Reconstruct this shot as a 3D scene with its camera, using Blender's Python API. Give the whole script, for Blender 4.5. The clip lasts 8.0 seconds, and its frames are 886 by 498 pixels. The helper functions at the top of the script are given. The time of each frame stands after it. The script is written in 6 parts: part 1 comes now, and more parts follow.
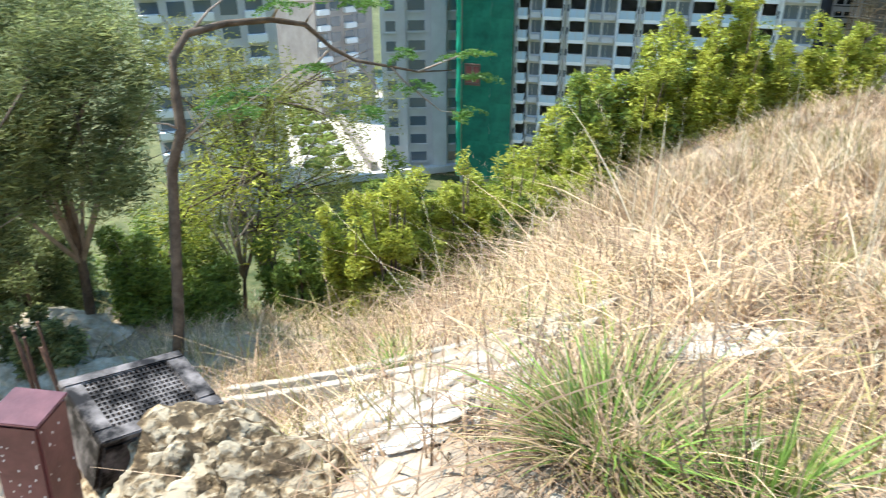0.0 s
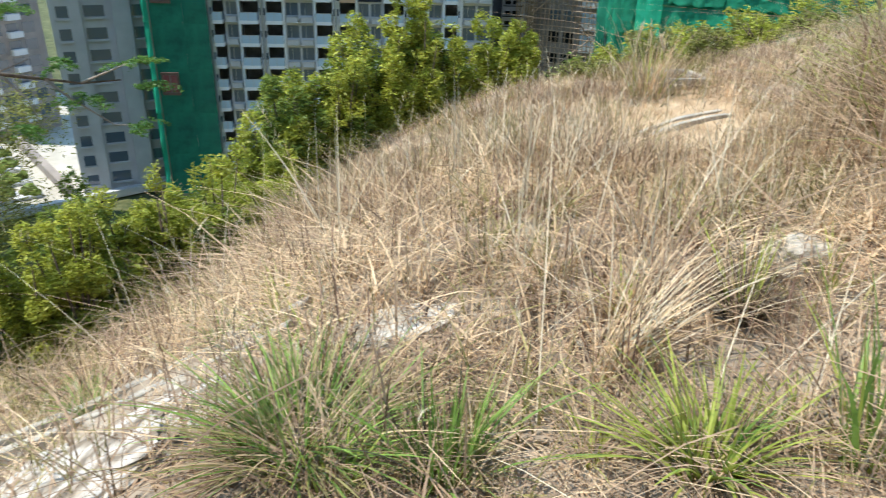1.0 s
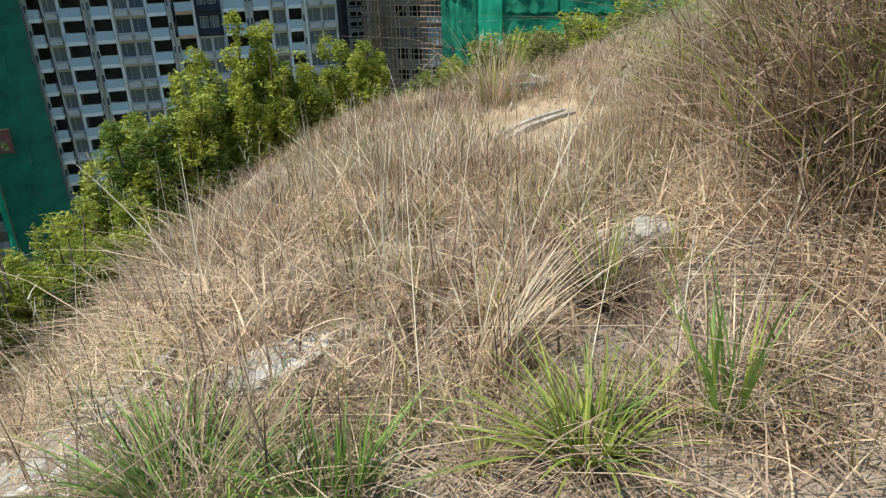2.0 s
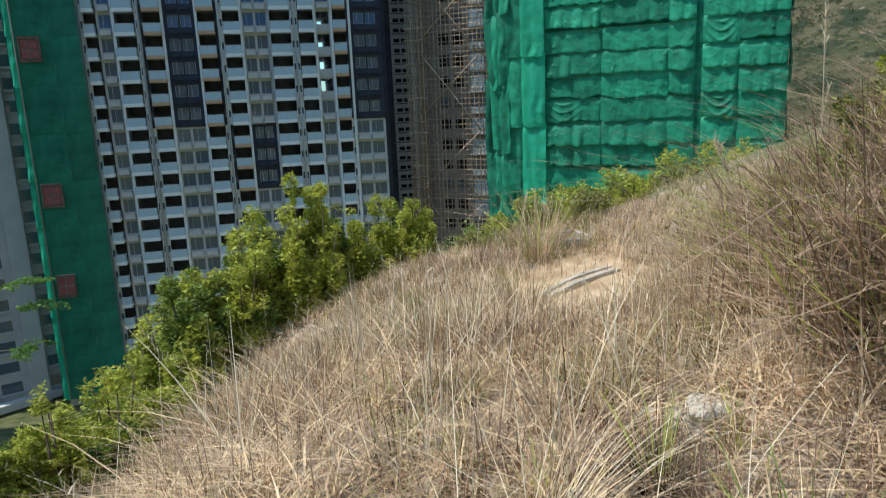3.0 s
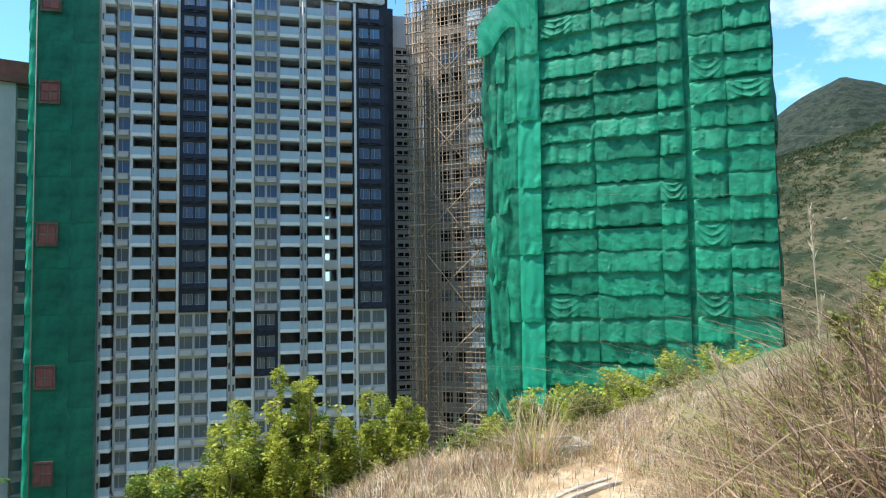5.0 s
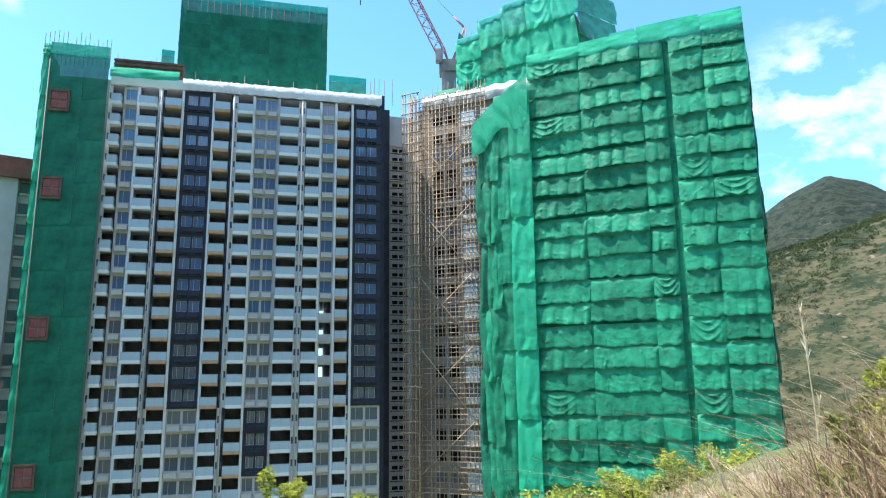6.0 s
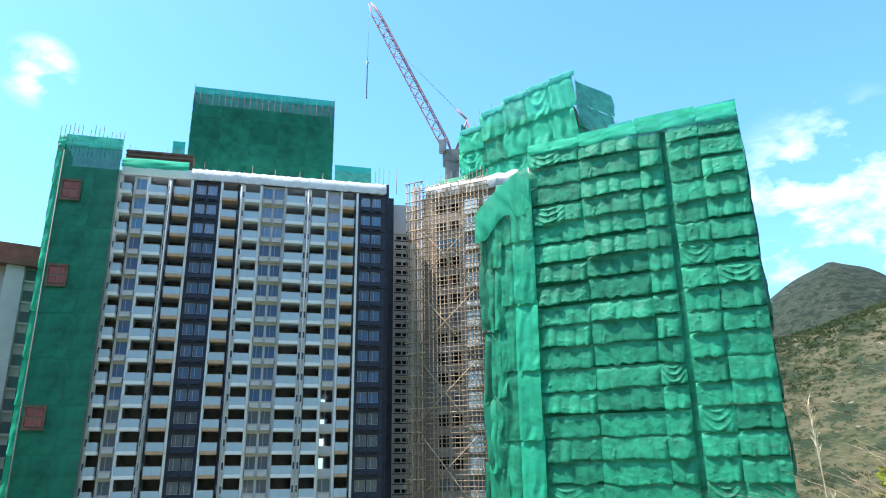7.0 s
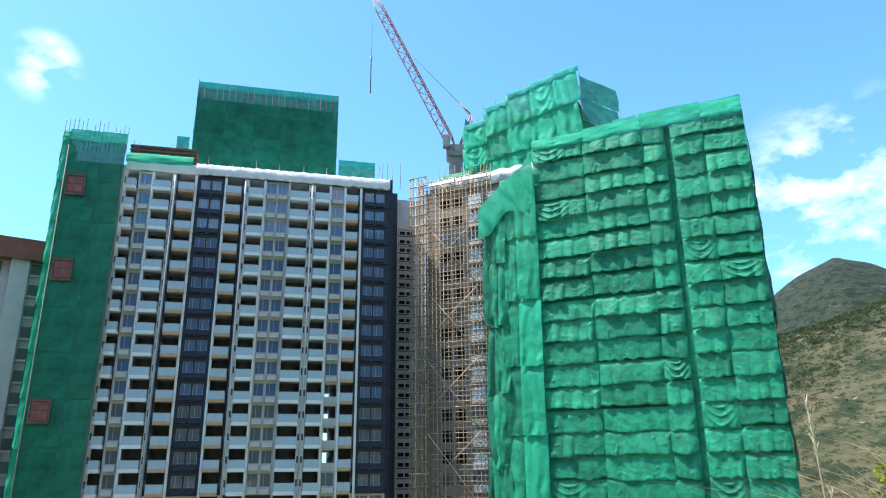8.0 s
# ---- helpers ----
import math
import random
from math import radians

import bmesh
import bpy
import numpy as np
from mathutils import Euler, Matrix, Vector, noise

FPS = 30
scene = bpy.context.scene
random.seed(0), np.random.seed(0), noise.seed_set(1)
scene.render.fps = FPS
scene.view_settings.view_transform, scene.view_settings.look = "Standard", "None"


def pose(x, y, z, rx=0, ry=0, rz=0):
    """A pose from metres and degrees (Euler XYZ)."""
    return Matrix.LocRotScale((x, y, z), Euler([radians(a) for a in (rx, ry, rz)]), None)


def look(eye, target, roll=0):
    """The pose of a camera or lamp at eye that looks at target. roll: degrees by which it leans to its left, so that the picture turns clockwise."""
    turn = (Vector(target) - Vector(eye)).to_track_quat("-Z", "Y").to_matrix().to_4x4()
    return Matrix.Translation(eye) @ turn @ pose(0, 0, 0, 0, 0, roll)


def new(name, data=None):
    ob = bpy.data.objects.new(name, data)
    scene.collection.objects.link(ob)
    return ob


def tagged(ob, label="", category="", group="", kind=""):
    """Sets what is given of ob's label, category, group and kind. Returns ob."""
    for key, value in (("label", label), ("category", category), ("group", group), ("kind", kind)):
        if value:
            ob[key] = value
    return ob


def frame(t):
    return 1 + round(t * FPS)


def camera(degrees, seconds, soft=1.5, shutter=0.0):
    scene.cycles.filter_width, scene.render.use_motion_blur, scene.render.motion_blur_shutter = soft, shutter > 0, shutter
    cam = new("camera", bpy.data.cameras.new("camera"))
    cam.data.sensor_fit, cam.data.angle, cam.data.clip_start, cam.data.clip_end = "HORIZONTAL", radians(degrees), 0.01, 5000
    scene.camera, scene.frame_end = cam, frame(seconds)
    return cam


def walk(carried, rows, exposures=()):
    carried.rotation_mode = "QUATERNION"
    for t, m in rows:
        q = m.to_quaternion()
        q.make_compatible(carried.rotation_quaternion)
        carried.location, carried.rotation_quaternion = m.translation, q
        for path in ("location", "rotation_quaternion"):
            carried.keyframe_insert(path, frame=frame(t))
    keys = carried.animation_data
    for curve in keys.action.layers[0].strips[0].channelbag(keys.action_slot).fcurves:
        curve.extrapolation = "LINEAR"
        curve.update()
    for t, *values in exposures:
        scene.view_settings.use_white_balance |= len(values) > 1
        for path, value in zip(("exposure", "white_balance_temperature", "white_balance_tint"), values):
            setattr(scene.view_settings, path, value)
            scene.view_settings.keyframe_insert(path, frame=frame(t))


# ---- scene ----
cam = camera(63.95, 8.0, soft=1.1, shutter=0.2)
walk(cam, [
    (0, pose(-0.399, -0.272, 1.578, 64.19, 0.30, 31.57)),
    (0.5, pose(-0.296, -0.225, 1.587, 64.30, -0.59, 19.30)),
    (1, pose(-0.192, -0.167, 1.563, 64.69, -1.61, 8.81)),
    (1.2, pose(-0.168, -0.130, 1.540, 64.81, -1.56, 4.87)),
    (2.3, pose(-0.125, -0.147, 1.599, 68.26, 2.18, -3.98)),
    (2.4, pose(-0.127, -0.144, 1.619, 69.79, 2.35, -3.20)),
    (2.5, pose(-0.128, -0.141, 1.639, 70.89, 2.40, -2.47)),
    (3, pose(-0.118, -0.095, 1.696, 77.98, 2.44, 0.26)),
    (3.5, pose(-0.095, -0.013, 1.697, 82.21, 2.10, 0.92)),
    (4, pose(-0.075, 0.033, 1.721, 85.98, 1.71, 0.86)),
    (4.5, pose(-0.066, 0.073, 1.744, 89.60, 1.33, 0.63)),
    (4.7, pose(-0.045, 0.077, 1.760, 91.10, 1.03, 0.60)),
    (5.8, pose(-0.018, 0.058, 1.799, 99.41, 0.71, -0.04)),
    (6, pose(-0.012, 0.050, 1.804, 100.96, 0.72, -0.07)),
    (6.5, pose(-0.004, 0.041, 1.829, 104.67, 0.65, -0.02)),
    (7, pose(0.000, 0.000, 1.850, 107.93, 0.72, 0.23)),
    (7.5, pose(0.011, -0.067, 1.846, 108.11, 0.57, 0.40)),
    (8, pose(0.016, -0.074, 1.855, 107.53, 0.53, 0.48)),
], exposures=[(0, 1.28), (1.2, 0.5), (2.5, 0.24), (3.5, 0.36), (4.7, 0.66), (6.0, 1.12), (7.0, 1.18), (8.0, 1.0)])

# ---- daylight ----
SUN_AZ, SUN_EL = -99.0, 63.0     # degrees to the right of +y, and up
world = bpy.data.worlds.new("sky")
scene.world = world
world.use_nodes = True
wn = world.node_tree.nodes
wl = world.node_tree.links
sky = wn.new("ShaderNodeTexSky")
sky.sky_type = "NISHITA"
sky.sun_disc = False
sky.sun_elevation = radians(SUN_EL)
sky.sun_rotation = radians(SUN_AZ)
sky.air_density, sky.dust_density, sky.ozone_density = 1.0, 1.0, 0.4
wn["Background"].inputs["Strength"].default_value = 0.15
# thin fair-weather clouds, laid over the sky by direction
geo = wn.new("ShaderNodeTexCoord")
cmap = wn.new("ShaderNodeMapping")
cmap.inputs["Scale"].default_value = (1.0, 1.0, 1.9)
cn = wn.new("ShaderNodeTexNoise")
cn.inputs["Scale"].default_value, cn.inputs["Detail"].default_value, cn.inputs["Roughness"].default_value = 9.0, 8, 0.6
cr = wn.new("ShaderNodeValToRGB")
cr.color_ramp.elements[0].position, cr.color_ramp.elements[1].position = 0.46, 0.74
cm = wn.new("ShaderNodeMixRGB")
cm.inputs["Color2"].default_value = (6.4, 6.7, 7.0, 1)
wl.new(geo.outputs["Generated"], cmap.inputs["Vector"])
wl.new(cmap.outputs["Vector"], cn.inputs["Vector"])
wl.new(cn.outputs["Fac"], cr.inputs["Fac"])
# fair-weather banks low over the hill, with a wisp on the other side
fac = None
for (a, e), lo, hi in (((31, 17), 0.985, 0.997), ((-33, 28), 0.9988, 1.0), ((150, 30), 0.6, 0.9)):
    dot = wn.new("ShaderNodeVectorMath")
    dot.operation = "DOT_PRODUCT"
    dot.inputs[1].default_value = (math.sin(radians(a)) * math.cos(radians(e)), math.cos(radians(a)) * math.cos(radians(e)), math.sin(radians(e)))
    wl.new(geo.outputs["Generated"], dot.inputs[0])
    mr = wn.new("ShaderNodeMapRange")
    mr.interpolation_type = "SMOOTHSTEP"
    mr.inputs["From Min"].default_value, mr.inputs["From Max"].default_value = lo, hi
    wl.new(dot.outputs["Value"], mr.inputs["Value"])
    if fac is None:
        fac = mr.outputs["Result"]
    else:
        add = wn.new("ShaderNodeMath")
        add.operation = "MAXIMUM"
        wl.new(fac, add.inputs[0])
        wl.new(mr.outputs["Result"], add.inputs[1])
        fac = add.outputs["Value"]
mul = wn.new("ShaderNodeMath")
mul.operation = "MULTIPLY"
wl.new(cr.outputs["Color"], mul.inputs[0])
wl.new(fac, mul.inputs[1])
wl.new(mul.outputs["Value"], cm.inputs["Fac"])
tint = wn.new("ShaderNodeMixRGB")
tint.blend_type = "MULTIPLY"
tint.inputs["Fac"].default_value = 1.0
tint.inputs["Color2"].default_value = (0.60, 1.03, 1.2, 1)
wl.new(sky.outputs["Color"], tint.inputs["Color1"])
wl.new(tint.outputs["Color"], cm.inputs["Color1"])
wl.new(cm.outputs["Color"], wn["Background"].inputs["Color"])
sun = new("sun", bpy.data.lights.new("sun", "SUN"))
sun.data.energy, sun.data.angle, sun.data.color = 3.8, radians(0.53), (1.0, 0.95, 0.86)
sd = Vector((math.sin(radians(SUN_AZ)) * math.cos(radians(SUN_EL)), math.cos(radians(SUN_AZ)) * math.cos(radians(SUN_EL)), math.sin(radians(SUN_EL))))
sun.matrix_world = look(sd * 300, (0, 0, 0))


# ---- materials ----
def mat(name, c1, c2=None, scale=3.0, rough=0.8, metal=0.0, bump=0.0, bscale=None, detail=6, vary=0.0, trans=0.0, island=False, spec=0.3, stops=(0.35, 0.65), shift=False):
    """A rough surface: two colours mixed by noise in object space, with bump; vary: brightness by object or by island."""
    m = bpy.data.materials.new(name)
    m.use_nodes = True
    n, l = m.node_tree.nodes, m.node_tree.links
    b = n["Principled BSDF"]
    b.inputs["Roughness"].default_value, b.inputs["Metallic"].default_value = rough, metal
    b.inputs["Specular IOR Level"].default_value = spec
    tc = n.new("ShaderNodeTexCoord")
    nz = n.new("ShaderNodeTexNoise")
    nz.inputs["Scale"].default_value, nz.inputs["Detail"].default_value, nz.inputs["Roughness"].default_value = scale, detail, 0.62
    if shift:
        oi = n.new("ShaderNodeObjectInfo")
        sc = n.new("ShaderNodeVectorMath")
        sc.operation = "MULTIPLY_ADD"
        sc.inputs[1].default_value = (90, 70, 50)
        l.new(oi.outputs["Random"], sc.inputs[0])
        l.new(tc.outputs["Object"], sc.inputs[2])
        l.new(sc.outputs["Vector"], nz.inputs["Vector"])
    else:
        l.new(tc.outputs["Object"], nz.inputs["Vector"])
    rp = n.new("ShaderNodeValToRGB")
    rp.color_ramp.elements[0].position, rp.color_ramp.elements[1].position = stops
    rp.color_ramp.elements[0].color, rp.color_ramp.elements[1].color = (*c1, 1), (*(c2 or c1), 1)
    l.new(nz.outputs["Fac"], rp.inputs["Fac"])
    out = rp.outputs["Color"]
    if vary:
        src = n.new("ShaderNodeNewGeometry").outputs["Random Per Island"] if island else n.new("ShaderNodeObjectInfo").outputs["Random"]
        mr = n.new("ShaderNodeMapRange")
        mr.inputs["To Min"].default_value, mr.inputs["To Max"].default_value = 1 - vary, 1 + vary
        l.new(src, mr.inputs["Value"])
        hs = n.new("ShaderNodeHueSaturation")
        l.new(mr.outputs["Result"], hs.inputs["Value"])
        l.new(out, hs.inputs["Color"])
        out = hs.outputs["Color"]
    l.new(out, b.inputs["Base Color"])
    if bump:
        nb = n.new("ShaderNodeTexNoise")
        nb.inputs["Scale"].default_value, nb.inputs["Detail"].default_value = bscale or scale * 4, 6
        l.new(tc.outputs["Object"], nb.inputs["Vector"])
        bp = n.new("ShaderNodeBump")
        bp.inputs["Strength"].default_value, bp.inputs["Distance"].default_value = bump, 0.3 / (bscale or scale * 4)
        l.new(nb.outputs["Fac"], bp.inputs["Height"])
        l.new(bp.outputs["Normal"], b.inputs["Normal"])
    if trans:
        tr = n.new("ShaderNodeBsdfTranslucent")
        l.new(out, tr.inputs["Color"])
        mx = n.new("ShaderNodeMixShader")
        mx.inputs["Fac"].default_value = trans
        l.new(b.outputs["BSDF"], mx.inputs[1])
        l.new(tr.outputs["BSDF"], mx.inputs[2])
        l.new(mx.outputs["Shader"], n["Material Output"].inputs["Surface"])
    return m


SOIL = mat("sandy_soil", (0.22, 0.165, 0.115), (0.5, 0.41, 0.31), 2.3, 0.95, bump=0.9, bscale=22, stops=(0.3, 0.7))
SCRUB = mat("scrub_slope", (0.05, 0.07, 0.025), (0.16, 0.16, 0.07), 0.35, 0.95, bump=1.0, bscale=1.4)
SAND = mat("orange_sand", (0.34, 0.225, 0.125), (0.56, 0.41, 0.26), 3.0, 0.95, bump=0.7, bscale=25)
PAVE = mat("pale_paving", (0.40, 0.37, 0.31), (0.56, 0.53, 0.46), 0.2, 0.85)
STRAW = mat("dry_straw", (0.54, 0.38, 0.22), (0.82, 0.635, 0.415), 1.1, 0.6, vary=0.4, island=True, trans=0.3)
STRAW_DARK = mat("grey_straw", (0.25, 0.16, 0.1), (0.5, 0.36, 0.24), 1.1, 0.7, vary=0.55, island=True, trans=0.25)
STRAW_PALE = mat("pale_stalk", (0.74, 0.62, 0.42), (0.82, 0.72, 0.54), 2.0, 0.5, vary=0.2, island=True, trans=0.2)
STEM = mat("purple_brown_stem", (0.19, 0.11, 0.08), (0.38, 0.25, 0.18), 2.0, 0.8, vary=0.4, island=True)
GREEN_GRASS = mat("green_grass", (0.14, 0.25, 0.045), (0.3, 0.43, 0.1), 5.0, 0.55, vary=0.4, island=True, trans=0.35)
LIME_GRASS = mat("yellow_green_grass", (0.3, 0.36, 0.06), (0.45, 0.48, 0.11), 5.0, 0.55, vary=0.35, island=True, trans=0.35)
OLIVE_GRASS = mat("olive_grass", (0.21, 0.19, 0.065), (0.41, 0.35, 0.15), 3.0, 0.65, vary=0.4, island=True, trans=0.3)
LEAF_LIME = mat("lime_leaf", (0.29, 0.33, 0.045), (0.56, 0.57, 0.1), 1.2, 0.5, vary=0.4, island=True, trans=0.4)
LEAF_OLIVE = mat("olive_leaf", (0.16, 0.18, 0.04), (0.36, 0.36, 0.1), 1.2, 0.55, vary=0.45, island=True, trans=0.4)
LEAF_MID = mat("green_leaf", (0.13, 0.19, 0.035), (0.27, 0.35, 0.07), 1.2, 0.5, vary=0.4, island=True, trans=0.35)
LEAF_SCRUB = mat("hill_scrub_leaf", (0.035, 0.055, 0.02), (0.09, 0.11, 0.04), 0.03, 0.8, vary=0.3, island=True, trans=0.2)
LEAF_DARK = mat("dark_needle_leaf", (0.06, 0.085, 0.03), (0.36, 0.4, 0.16), 2.6, 0.6, vary=0.45, island=True, trans=0.42)
LEAF_FRESH = mat("fresh_pinnate_leaf", (0.09, 0.2, 0.04), (0.15, 0.28, 0.06), 2.0, 0.5, vary=0.25, island=True, trans=0.45)
BARK = mat("brown_bark", (0.07, 0.05, 0.035), (0.17, 0.13, 0.095), 9.0, 0.9, bump=0.8, bscale=40)
TWIG = mat("pale_twig", (0.26, 0.21, 0.17), (0.4, 0.34, 0.28), 9.0, 0.85)
ROCK = mat("layered_rock", (0.2, 0.15, 0.085), (0.52, 0.46, 0.36), 6.0, 0.9, bump=1.0, bscale=18, stops=(0.3, 0.62))
def bedded(name, c1, c2, c3, scale, tilt, bend=3.2):
    """Bedded rock: bent bands of three colours with a relief along them."""
    m = mat(name, c1, c2, 7.0, 0.9)
    n, l = m.node_tree.nodes, m.node_tree.links
    b = n["Principled BSDF"]
    tc = n.new("ShaderNodeTexCoord")
    mp = n.new("ShaderNodeMapping")
    mp.inputs["Rotation"].default_value = [radians(q) for q in tilt]
    wv = n.new("ShaderNodeTexWave")
    wv.bands_direction = "Z"
    wv.inputs["Scale"].default_value, wv.inputs["Distortion"].default_value, wv.inputs["Detail"].default_value, wv.inputs["Detail Scale"].default_value = scale, bend, 10, 3.0
    rp = n.new("ShaderNodeValToRGB")
    rp.color_ramp.elements[0].color, rp.color_ramp.elements[1].color = (*c1, 1), (*c3, 1)
    rp.color_ramp.elements.new(0.45).color = (*c2, 1)
    bp = n.new("ShaderNodeBump")
    bp.inputs["Strength"].default_value, bp.inputs["Distance"].default_value = 1.0, 0.012
    l.new(tc.outputs["Object"], mp.inputs["Vector"])
    l.new(mp.outputs["Vector"], wv.inputs["Vector"])
    l.new(wv.outputs["Fac"], rp.inputs["Fac"])
    l.new(rp.outputs["Color"], b.inputs["Base Color"])
    l.new(wv.outputs["Fac"], bp.inputs["Height"])
    l.new(bp.outputs["Normal"], b.inputs["Normal"])
    return m


def hillside(name, grass, dry, scrub, earth, size, bare_at):
    """A far slope: grass and dry grass in streaks along the contours, dark scrub in patches, bare earth here and there."""
    m = mat(name, grass, dry, 1.0 / size, 0.95, bump=1.0, bscale=3.0 / size, detail=12)
    n, l = m.node_tree.nodes, m.node_tree.links
    b = n["Principled BSDF"]
    tc = n.new("ShaderNodeTexCoord")
    out = b.inputs["Base Color"].links[0].from_socket
    for colour, sc, lo, hi, squash in ((dry, 4.0 / size, 0.5, 0.62, 6.0), (scrub, 2.2 / size, 0.5, 0.56, 1.6), (scrub, 9.0 / size, 0.53, 0.6, 1.5), (earth, 1.6 / size, bare_at, bare_at + 0.03, 3.0)):
        mp = n.new("ShaderNodeMapping")
        mp.inputs["Scale"].default_value = (1, 1, squash)
        nz = n.new("ShaderNodeTexNoise")
        nz.inputs["Scale"].default_value, nz.inputs["Detail"].default_value, nz.inputs["Roughness"].default_value = sc, 9, 0.65
        mr = n.new("ShaderNodeMapRange")
        mr.inputs["From Min"].default_value, mr.inputs["From Max"].default_value = lo, hi
        mx = n.new("ShaderNodeMixRGB")
        mx.inputs["Color2"].default_value = (*colour, 1)
        l.new(tc.outputs["Object"], mp.inputs["Vector"])
        l.new(mp.outputs["Vector"], nz.inputs["Vector"])
        l.new(nz.outputs["Fac"], mr.inputs["Value"])
        l.new(mr.outputs["Result"], mx.inputs["Fac"])
        l.new(out, mx.inputs["Color1"])
        out = mx.outputs["Color"]
    l.new(out, b.inputs["Base Color"])
    return m


HILL = hillside("grassy_hill", (0.052, 0.058, 0.024), (0.115, 0.092, 0.052), (0.022, 0.033, 0.014), (0.3, 0.22, 0.17), 26.0, 0.64)
WOOD_HILL = hillside("wooded_mountain", (0.026, 0.034, 0.021), (0.038, 0.047, 0.029), (0.011, 0.019, 0.012), (0.13, 0.1, 0.085), 22.0, 0.64)
ROCK_BEDS = bedded("bedded_yellow_rock", (0.1, 0.07, 0.04), (0.29, 0.21, 0.12), (0.48, 0.4, 0.28), 5.0, (8, 12, 0), 5.0)
ROCK_SLAB = bedded("bedded_pale_rock", (0.24, 0.19, 0.14), (0.44, 0.38, 0.31), (0.58, 0.53, 0.47), 1.5, (70, 15, 25), 7.0)
ROCK_PALE = mat("pale_rock", (0.34, 0.285, 0.21), (0.66, 0.61, 0.53), 5.0, 0.9, bump=0.8, bscale=16)
CONCRETE = mat("weathered_concrete", (0.33, 0.3, 0.255), (0.52, 0.475, 0.4), 6.0, 0.9, bump=0.5, bscale=40)
RUSTY = mat("sooty_metal", (0.016, 0.013, 0.012), (0.3, 0.26, 0.24), 8.0, 0.6, stops=(0.42, 0.66), metal=0.3, bump=0.4, bscale=60)
# near-black that paints the shade inside openings, the pit and the metal box
HOLE_SHADE = mat("opening_shade", (0.008, 0.008, 0.009), None, 1, 0.9)
MAROON = mat("maroon_paint", (0.085, 0.022, 0.026), (0.16, 0.055, 0.058), 7.0, 0.4, bump=0.2, bscale=50, spec=0.5)
IRON = mat("rusty_iron", (0.06, 0.035, 0.025), (0.16, 0.09, 0.06), 20, 0.8, metal=0.4)
WHITE_WALL = mat("white_render", (0.79, 0.81, 0.84), (0.86, 0.875, 0.89), 0.4, 0.8)
BEIGE_WALL = mat("pale_grey_render", (0.48, 0.48, 0.48), (0.6, 0.595, 0.59), 0.4, 0.85)
DARK_WALL = mat("navy_charcoal_tile", (0.022, 0.029, 0.05), (0.042, 0.052, 0.085), 0.7, 0.45)
GREY_WALL = mat("grey_render", (0.5, 0.5, 0.515), (0.6, 0.6, 0.61), 0.3, 0.85)
PINK_WALL = mat("pinkish_grey_render", (0.3, 0.265, 0.25), (0.42, 0.375, 0.355), 0.3, 0.85)
TAUPE_WALL = mat("brown_grey_render", (0.25, 0.22, 0.2), (0.33, 0.29, 0.26), 0.3, 0.85)
# dark tone that stands in for the low light of rooms behind balconies
ROOM_SHADE = mat("dim_interior_shade", (0.09, 0.09, 0.1), (0.26, 0.25, 0.24), 0.5, 0.9)
ORANGE = mat("orange_wood_soffit", (0.5, 0.32, 0.2), (0.6, 0.4, 0.27), 1.0, 0.7)
RED_BOX = mat("red_brown_frame", (0.24, 0.075, 0.07), (0.34, 0.12, 0.11), 1.0, 0.7)
NET = mat("green_safety_net", (0.011, 0.2, 0.115), (0.028, 0.4, 0.235), 0.7, 0.6, bump=0.35, bscale=2.6, vary=0.2, trans=0.24, stops=(0.3, 0.6), shift=True, detail=4)
# net green darkened to carry the shade on tower A's roof nets
NET_ROOF = mat("mid_green_net", (0.006, 0.14, 0.088), (0.016, 0.25, 0.155), 0.5, 0.75, bump=0.4, bscale=1.8, vary=0.12, trans=0.2, shift=True)
# darker copy of the net green, with shade put into its colour
NET_SHADED = mat("shaded_green_net", (0.008, 0.13, 0.085), (0.018, 0.25, 0.155), 0.45, 0.75, bump=0.3, bscale=1.5, vary=0.1, trans=0.12)
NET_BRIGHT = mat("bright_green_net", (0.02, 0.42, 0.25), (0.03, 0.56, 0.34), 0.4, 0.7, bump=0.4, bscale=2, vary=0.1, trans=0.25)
def porous(m, amount):
    """Opens the weave of a net: part of the light goes straight through."""
    n, l = m.node_tree.nodes, m.node_tree.links
    o = n["Material Output"].inputs["Surface"]
    mx = n.new("ShaderNodeMixShader")
    mx.inputs["Fac"].default_value = amount
    l.new(o.links[0].from_socket, mx.inputs[1])
    l.new(n.new("ShaderNodeBsdfTransparent").outputs["BSDF"], mx.inputs[2])
    l.new(mx.outputs["Shader"], o)


for net_material, weave in ((NET, 0.09), (NET_BRIGHT, 0.07), (NET_SHADED, 0.08), (NET_ROOF, 0.06)):
    porous(net_material, weave)
NET_TEAL = mat("teal_net", (0.03, 0.42, 0.38), (0.06, 0.52, 0.46), 0.6, 0.7, trans=0.4)
BAMBOO = mat("bamboo_pole", (0.28, 0.2, 0.135), (0.47, 0.36, 0.26), 1.5, 0.7, vary=0.35)
SHEET = mat("white_plastic_sheet", (0.66, 0.67, 0.7), (0.8, 0.8, 0.82), 0.8, 0.4, bump=0.6, bscale=1.2)
FORMWORK = mat("brown_formwork", (0.13, 0.08, 0.06), (0.22, 0.14, 0.11), 0.9, 0.85)
CRANE_RED = mat("faded_red_steel", (0.42, 0.2, 0.24), (0.5, 0.28, 0.3), 0.8, 0.6)
CRANE_GREY = mat("grey_steel", (0.2, 0.2, 0.21), (0.3, 0.3, 0.31), 0.8, 0.6)
